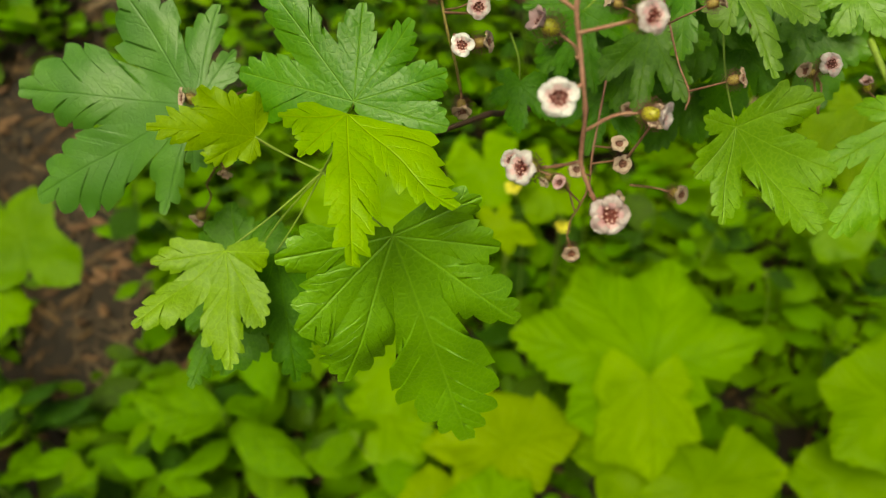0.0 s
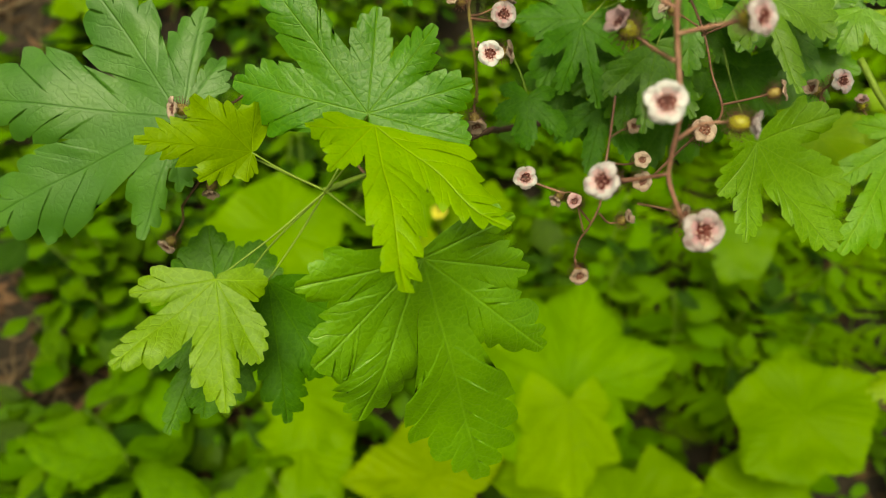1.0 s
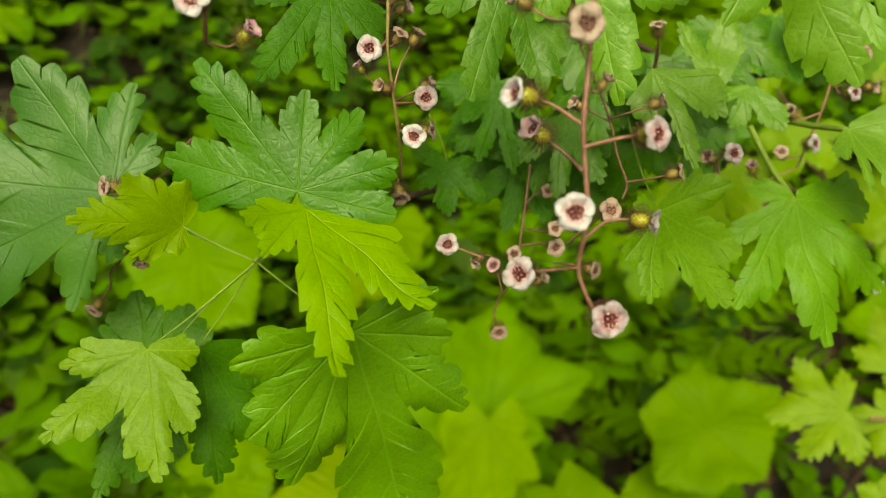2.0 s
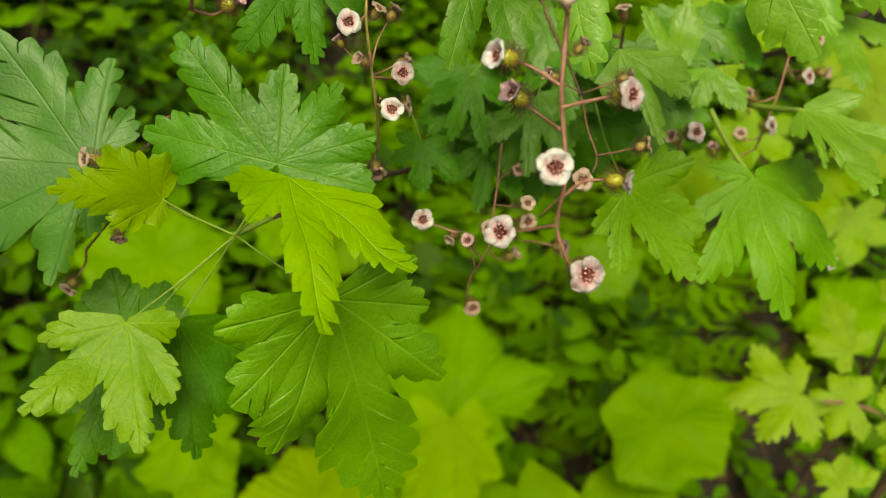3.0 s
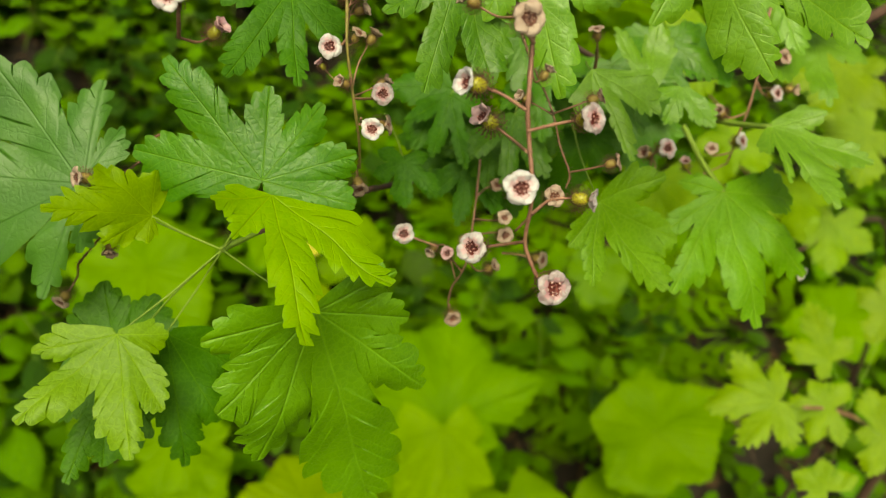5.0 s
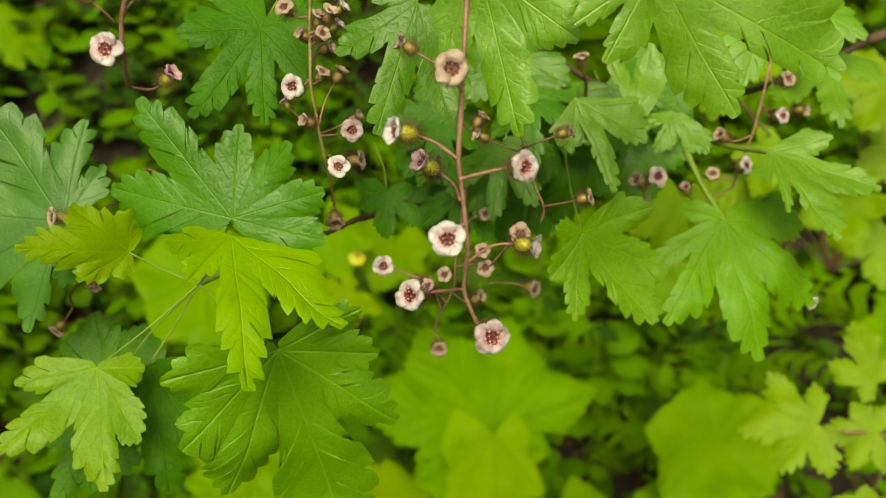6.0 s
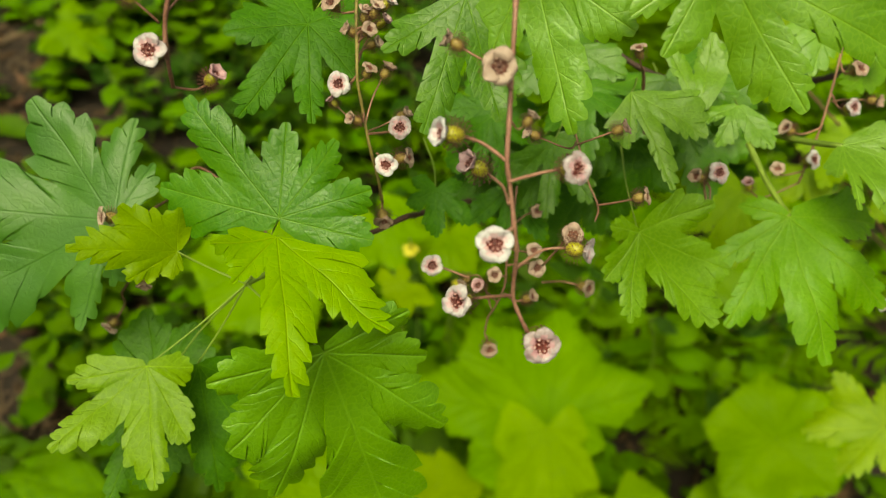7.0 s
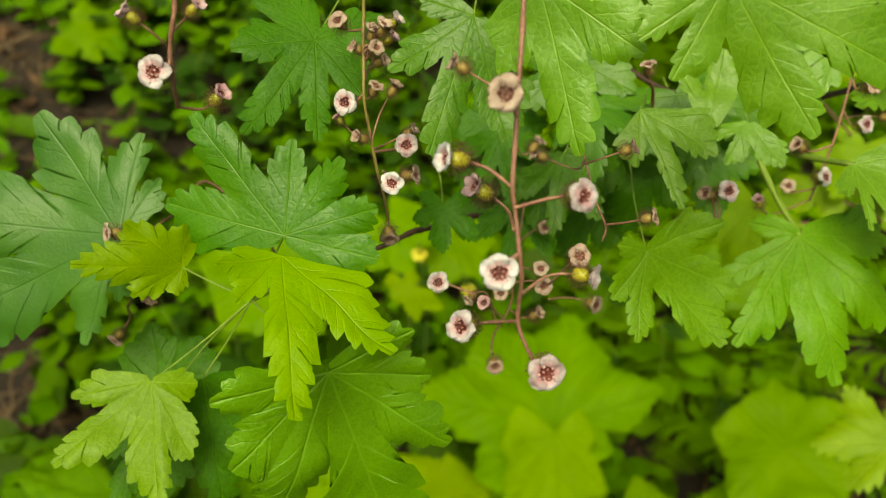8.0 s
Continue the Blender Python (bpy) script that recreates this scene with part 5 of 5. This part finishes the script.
flower(far_cluster, (0.1376, 0.2003, 1.0785), (0.17, -0.66, 0.73), 0.0058, "fading", (0.1382, 0.2109, 1.0760))
flower(far_cluster, (0.1532, 0.2083, 1.0645), (0.57, -0.78, 0.27), 0.0052, "spent", (0.1369, 0.2060, 1.0655))
flower(far_cluster, (0.1541, 0.1722, 1.0158), (0.38, -0.92, 0.04), 0.0056, "open", (0.1580, 0.1853, 1.0141))
lone_cluster = flower_cluster([(0.0981, 0.2261, 1.0621), (0.0862, 0.2114, 1.0511), (0.0810, 0.2091, 1.0636), (0.0782, 0.2060, 1.0723), (0.0757, 0.2025, 1.0772)], 0.0005, "single fading flower on a short spur", 7)
flower(lone_cluster, (0.0723, 0.1995, 1.0841), (-0.27, 0.11, 0.96), 0.005, "fading", (0.0766, 0.2038, 1.0758))
left_cluster = flower_cluster([(-0.0205, 0.1762, 1.0333), (-0.0304, 0.1973, 1.0355), (-0.0435, 0.2024, 1.0473), (-0.0494, 0.1900, 1.0461), (-0.0554, 0.1788, 1.0463), (-0.0561, 0.1797, 1.0354), (-0.0660, 0.1859, 1.0174)], 0.0003, "fading flowers hanging round the blue-green leaf", 8)
flower(left_cluster, (-0.0609, 0.1692, 1.0541), (-0.85, -0.41, 0.34), 0.0056, "fading", (-0.0554, 0.1788, 1.0463))
flower(left_cluster, (-0.0566, 0.1752, 1.0292), (-0.07, -0.80, -0.59), 0.0052, "spent", (-0.0562, 0.1795, 1.0352))
flower(left_cluster, (-0.0720, 0.1880, 1.0033), (-0.51, -0.80, -0.32), 0.0056, "fading", (-0.0660, 0.1859, 1.0174))


# ---- ferns ----
def frond_bmesh(length, pairs, seed):
    """A flat fern frond along +y: a midrib with paired leaflets, each cut into small rounded lobes."""
    r = random.Random(seed)
    bm = bmesh.new()
    uv = bm.loops.layers.uv.new("blade")
    spine = [Vector((0, length * f, 0.16 * length * math.sin(2.4 * f) - 0.10 * length * f * f)) for f in (0, 0.25, 0.5, 0.75, 1.0)]
    path = tube(bm, spine, 0.0011, 0.0004, 5, 6)

    def blade(root, way, side, n, w):
        cuts, rows = 12, []
        normal = way.cross(side).normalized()
        for k in range(cuts + 1):
            f = k / cuts
            half = w * (1 - f) ** 0.55 * (1.0 if k % 2 else 0.66) + 0.0002
            c = root + way * n * f - Vector((0, 0, 0.10 * n * f * f))
            ahead = way * 0.25 * half
            rows.append([bm.verts.new(c - side * half + ahead + normal * half * 0.2), bm.verts.new(c), bm.verts.new(c + side * half + ahead + normal * half * 0.2)])
        for a, b in zip(rows, rows[1:]):
            for j in range(2):
                f = bm.faces.new((a[j], a[j + 1], b[j + 1], b[j]))
                for loop, y in zip(f.loops, (1 - j, j, j, 1 - j)):
                    loop[uv].uv = (0.0, y)

    for k in range(pairs):
        f = 0.16 + 0.82 * k / pairs
        at = path[min(len(path) - 1, int(f * (len(path) - 1)))]
        n = 0.24 * length * math.sin(math.pi * min(1.0, 0.30 + 0.72 * f)) ** 0.8 * r.uniform(0.9, 1.1) + 0.003
        for s in (-1, 1):
            way = Vector((s, 0.30 + r.uniform(-0.06, 0.06), 0.10 + r.uniform(-0.12, 0.12))).normalized()
            side = Vector((-s * 0.30, 1, 0)).normalized()
            blade(at, way, side, n, 0.0062 * (0.6 + 0.4 * n / (0.24 * length)))
    return bm


FRONDS = [mesh_of("frond", frond_bmesh(0.26, 13, 400 + k), FERN) for k in range(3)]


def fern(x, y, count, size, seed):
    r = random.Random(seed)
    ob = thing("fern", (x, y, ground_z(x, y)), "light green fern with finely cut fronds", "fern", "ferns")
    start = r.uniform(0, 360)
    for k in range(count):
        s = size * r.uniform(0.75, 1.15)
        m = pose(r.uniform(-0.01, 0.01), r.uniform(-0.01, 0.01), 0, 0, 0, start + 360 * k / count + r.uniform(-20, 20)) @ pose(0, 0, 0.03, r.uniform(8, 38)) @ Matrix.Diagonal((s, s, s, 1))
        link_mesh("frond", FRONDS[k % 3], ob, m)
    return ob


for k, (x, y, n, s) in enumerate(((0.30, 1.02, 4, 0.9), (0.42, 1.10, 5, 1.0), (0.36, 1.24, 5, 1.1), (0.54, 1.26, 5, 1.0), (0.28, 1.34, 5, 1.0), (0.62, 1.08, 5, 0.9), (0.70, 1.35, 5, 1.1), (0.50, 0.97, 4, 0.9), (0.75, 1.16, 5, 1.1), (0.61, 0.90, 4, 0.8), (0.72, 0.99, 4, 0.9), (0.83, 0.94, 4, 1.0), (0.95, 1.06, 5, 1.1), (0.44, 0.86, 4, 0.7), (0.53, 0.80, 4, 0.7), (0.66, 0.79, 4, 0.7))):
    fern(x, y, n, s, 500 + k)
for k in range(8):
    fern(0.48 + 0.11 * (k % 4), 1.44 + 0.22 * (k // 4) + 0.05 * (k % 2), 6, 1.3 + 0.04 * k, 540 + k)

# ---- herbs, by patches of the plan; few grow among the nearer ferns ----
def among_ferns(x, y):
    return 0.42 < x < 1.05 and 0.72 < y < 1.28


def thin(x, y):
    """The stretch of soil behind the shoot, where little grows."""
    return -0.80 < x < -0.46 and 1.35 < y < 1.85


rng = random.Random(21)
for k in range(55):
    x, y, tall, size, pairs = rng.uniform(-0.75, -0.05), rng.uniform(0.48, 0.88), rng.uniform(0.12, 0.28), rng.uniform(0.08, 0.125), rng.choice((2, 3, 4))
    if k % 3 < 2:
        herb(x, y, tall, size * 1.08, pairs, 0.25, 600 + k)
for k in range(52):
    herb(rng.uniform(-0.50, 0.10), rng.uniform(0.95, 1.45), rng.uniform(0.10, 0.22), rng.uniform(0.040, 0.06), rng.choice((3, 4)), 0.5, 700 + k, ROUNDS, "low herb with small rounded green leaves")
for k in range(120):
    x, y = rng.uniform(-0.3, 1.2), rng.uniform(0.9, 1.75)
    if among_ferns(x, y) and k % 4:
        continue
    herb(x, y, rng.uniform(0.10, 0.26), rng.uniform(0.05, 0.075), rng.choice((3, 4)), 0.5, 800 + k, ROUNDS if k % 2 else OVALS, "herb with broad green leaves in pairs")
for k in range(150):
    x, y = rng.gauss(0.25, 0.85), 1.45 + abs(rng.gauss(0, 0.75))
    if thin(x, y) and k % 3 == 0:
        continue
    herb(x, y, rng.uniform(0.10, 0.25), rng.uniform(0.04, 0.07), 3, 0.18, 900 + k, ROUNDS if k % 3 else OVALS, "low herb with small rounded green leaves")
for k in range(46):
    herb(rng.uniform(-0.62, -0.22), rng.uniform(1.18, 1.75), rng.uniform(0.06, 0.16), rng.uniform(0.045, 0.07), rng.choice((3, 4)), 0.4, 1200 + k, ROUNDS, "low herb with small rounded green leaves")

for k in range(16):
    herb(rng.uniform(-0.56, -0.34), rng.uniform(0.82, 1.10), rng.uniform(0.10, 0.20), rng.uniform(0.06, 0.09), 3, 0.05, 1100 + k, ROUNDS, "herb with broad green leaves in pairs")

few = random.Random(5)
for k in range(16):
    herb(few.uniform(0.36, 0.66), few.uniform(0.80, 1.06), few.uniform(0.15, 0.26), few.uniform(0.06, 0.09), 2, 0.3, 1300 + k, ROUNDS, "herb with broad green leaves in pairs")

# ---- a small yellow woodland flower ----
PETAL = soft_material("yellow_petal", (0.56, 0.53, 0.05), (0.42, 0.40, 0.02), 0.55, 300, 0.3)


def petal_bmesh(long, wide, seed):
    """One cupped, notched petal along +y, with thickness."""
    bm = bmesh.new()
    grid = []
    for i in range(6):
        f = i / 5
        w = wide * math.sin(math.pi * (0.12 + 0.74 * f)) ** 0.8
        row = []
        for j in range(5):
            c = j / 2 - 1
            up = 0.25 * long * f * f + 0.18 * wide * c * c + 0.06 * long * noise.noise(Vector((c, 2 * f, seed)))
            row.append(bm.verts.new((c * w, long * f * (1 - 0.10 * (1 - abs(c)) * f), up)))
        grid.append(row)
    for a, b in zip(grid, grid[1:]):
        for j in range(4):
            bm.faces.new((a[j], a[j + 1], b[j + 1], b[j]))
    made = bmesh.ops.extrude_face_region(bm, geom=bm.faces[:])
    for v in made["geom"]:
        if isinstance(v, bmesh.types.BMVert):
            v.co.z -= 0.0004
    bmesh.ops.recalc_face_normals(bm, faces=bm.faces)
    return bm


YELLOW = [mesh_of("petal", petal_bmesh(0.0072, 0.0030, k), PETAL) for k in range(3)]


def yellow_flower(place, facing, seed):
    r = random.Random(seed)
    x, y, z = place
    foot = Vector((x + 0.05, y + 0.30, ground_z(x + 0.05, y + 0.30)))
    ob = thing("violet", foot, "small yellow woodland violet on a thin green stem", "flower", "yellow violets")
    far = Vector(place) - foot
    bm = bmesh.new()
    tube(bm, [Vector((0, 0, -0.01)), far * 0.5 + Vector((0.01, 0.04, 0.05)), far + Vector((0, 0.006, 0.004)), far], 0.0011, 0.0007, 6)
    part("stem", bm, PETIOLE, ob)
    turn = Matrix.Translation(far) @ Vector(facing).normalized().to_track_quat("Z", "Y").to_matrix().to_4x4()
    for k in range(5):
        link_mesh("petal", YELLOW[k % 3], ob, turn @ pose(0, 0, 0, 0, 0, 72 * k + r.uniform(-8, 8)) @ pose(0, 0.0008, 0, r.uniform(5, 30)))
    bm = bmesh.new()
    bmesh.ops.create_icosphere(bm, subdivisions=2, radius=0.0016, matrix=turn @ Matrix.Translation((0, 0, 0.0012)))
    part("heart", bm, OVARY, ob)
    return ob


yellow_flower((0.0599, 0.5912, 0.7280), (-0.2, -0.7, 0.4), 1)
yellow_flower((0.1159, 0.6371, 0.6466), (0.1, -0.7, 0.6), 2)

# a grey dead stick standing among the ferns, and one lying below the herbs
for pts, r in (([(0.50, 1.18, 0.24), (0.497, 1.17, 0.36), (0.49, 1.15, 0.50)], 0.005), ([(-0.60, 0.80, 0.12), (-0.52, 0.76, 0.13), (-0.44, 0.74, 0.13)], 0.010), ([(-0.74, 1.60, 0.45), (-0.66, 1.65, 0.475), (-0.58, 1.72, 0.50)], 0.006)):
    bm = bmesh.new()
    tube(bm, [Vector(p) - Vector(pts[0]) for p in pts], r, r * 0.8, 9, 6, 0.25)
    tagged(part("stick", bm, TWIG, None, m=Matrix.Translation(pts[0])), "grey weathered dead stick among the plants", "stick")

# close low cover that nobody could count
bm = bmesh.new()
uv = bm.loops.layers.uv.new("blade")
for k in range(27000):
    x, y = (rng.uniform(-1.2, 1.6), rng.uniform(0.7, 3.0)) if k < 12000 else (rng.gauss(0.2, 1.2), rng.gauss(1.8, 1.0))
    bare = noise.noise(Vector((x * 2.3, y * 2.3, 4.0))) - (0.5 if x > -0.15 or y > 1.95 else 0.12)
    if thin(x, y) and k % 5 > 2:
        continue
    if bare > 0 or is_bare(x, y) or (among_ferns(x, y) and k % 4):
        continue
    at = upright(x, y, rng.uniform(0.01, 0.10), rng.uniform(0, 360), rng.uniform(-30, 40), rng.uniform(0, 360))
    s, w = rng.choice((0.02, 0.03, 0.045, 0.07)) * rng.uniform(0.8, 1.2), rng.uniform(0.5, 0.8)
    edge = [(0, 0), (0.30, 0.18), (0.46, 0.5), (0.32, 0.82), (0, 1.0), (-0.32, 0.82), (-0.46, 0.5), (-0.30, 0.18)]
    rim = [bm.verts.new(at @ Vector((ex * s * w, ey * s, 0.18 * abs(ex) * s - 0.2 * s * ey * ey))) for ex, ey in edge]
    mid = bm.verts.new(at @ Vector((0, 0.5 * s, -0.05 * s)))
    for j in range(8):
        f = bm.faces.new((rim[j], rim[(j + 1) % 8], mid))
        for loop, y2 in zip(f.loops, (1, 1, 0)):
            loop[uv].uv = (0.0, y2)
tagged(part("ground_cover", bm, COVER, None), "low green ground cover of small leaves", "ground cover", kind="stuff")
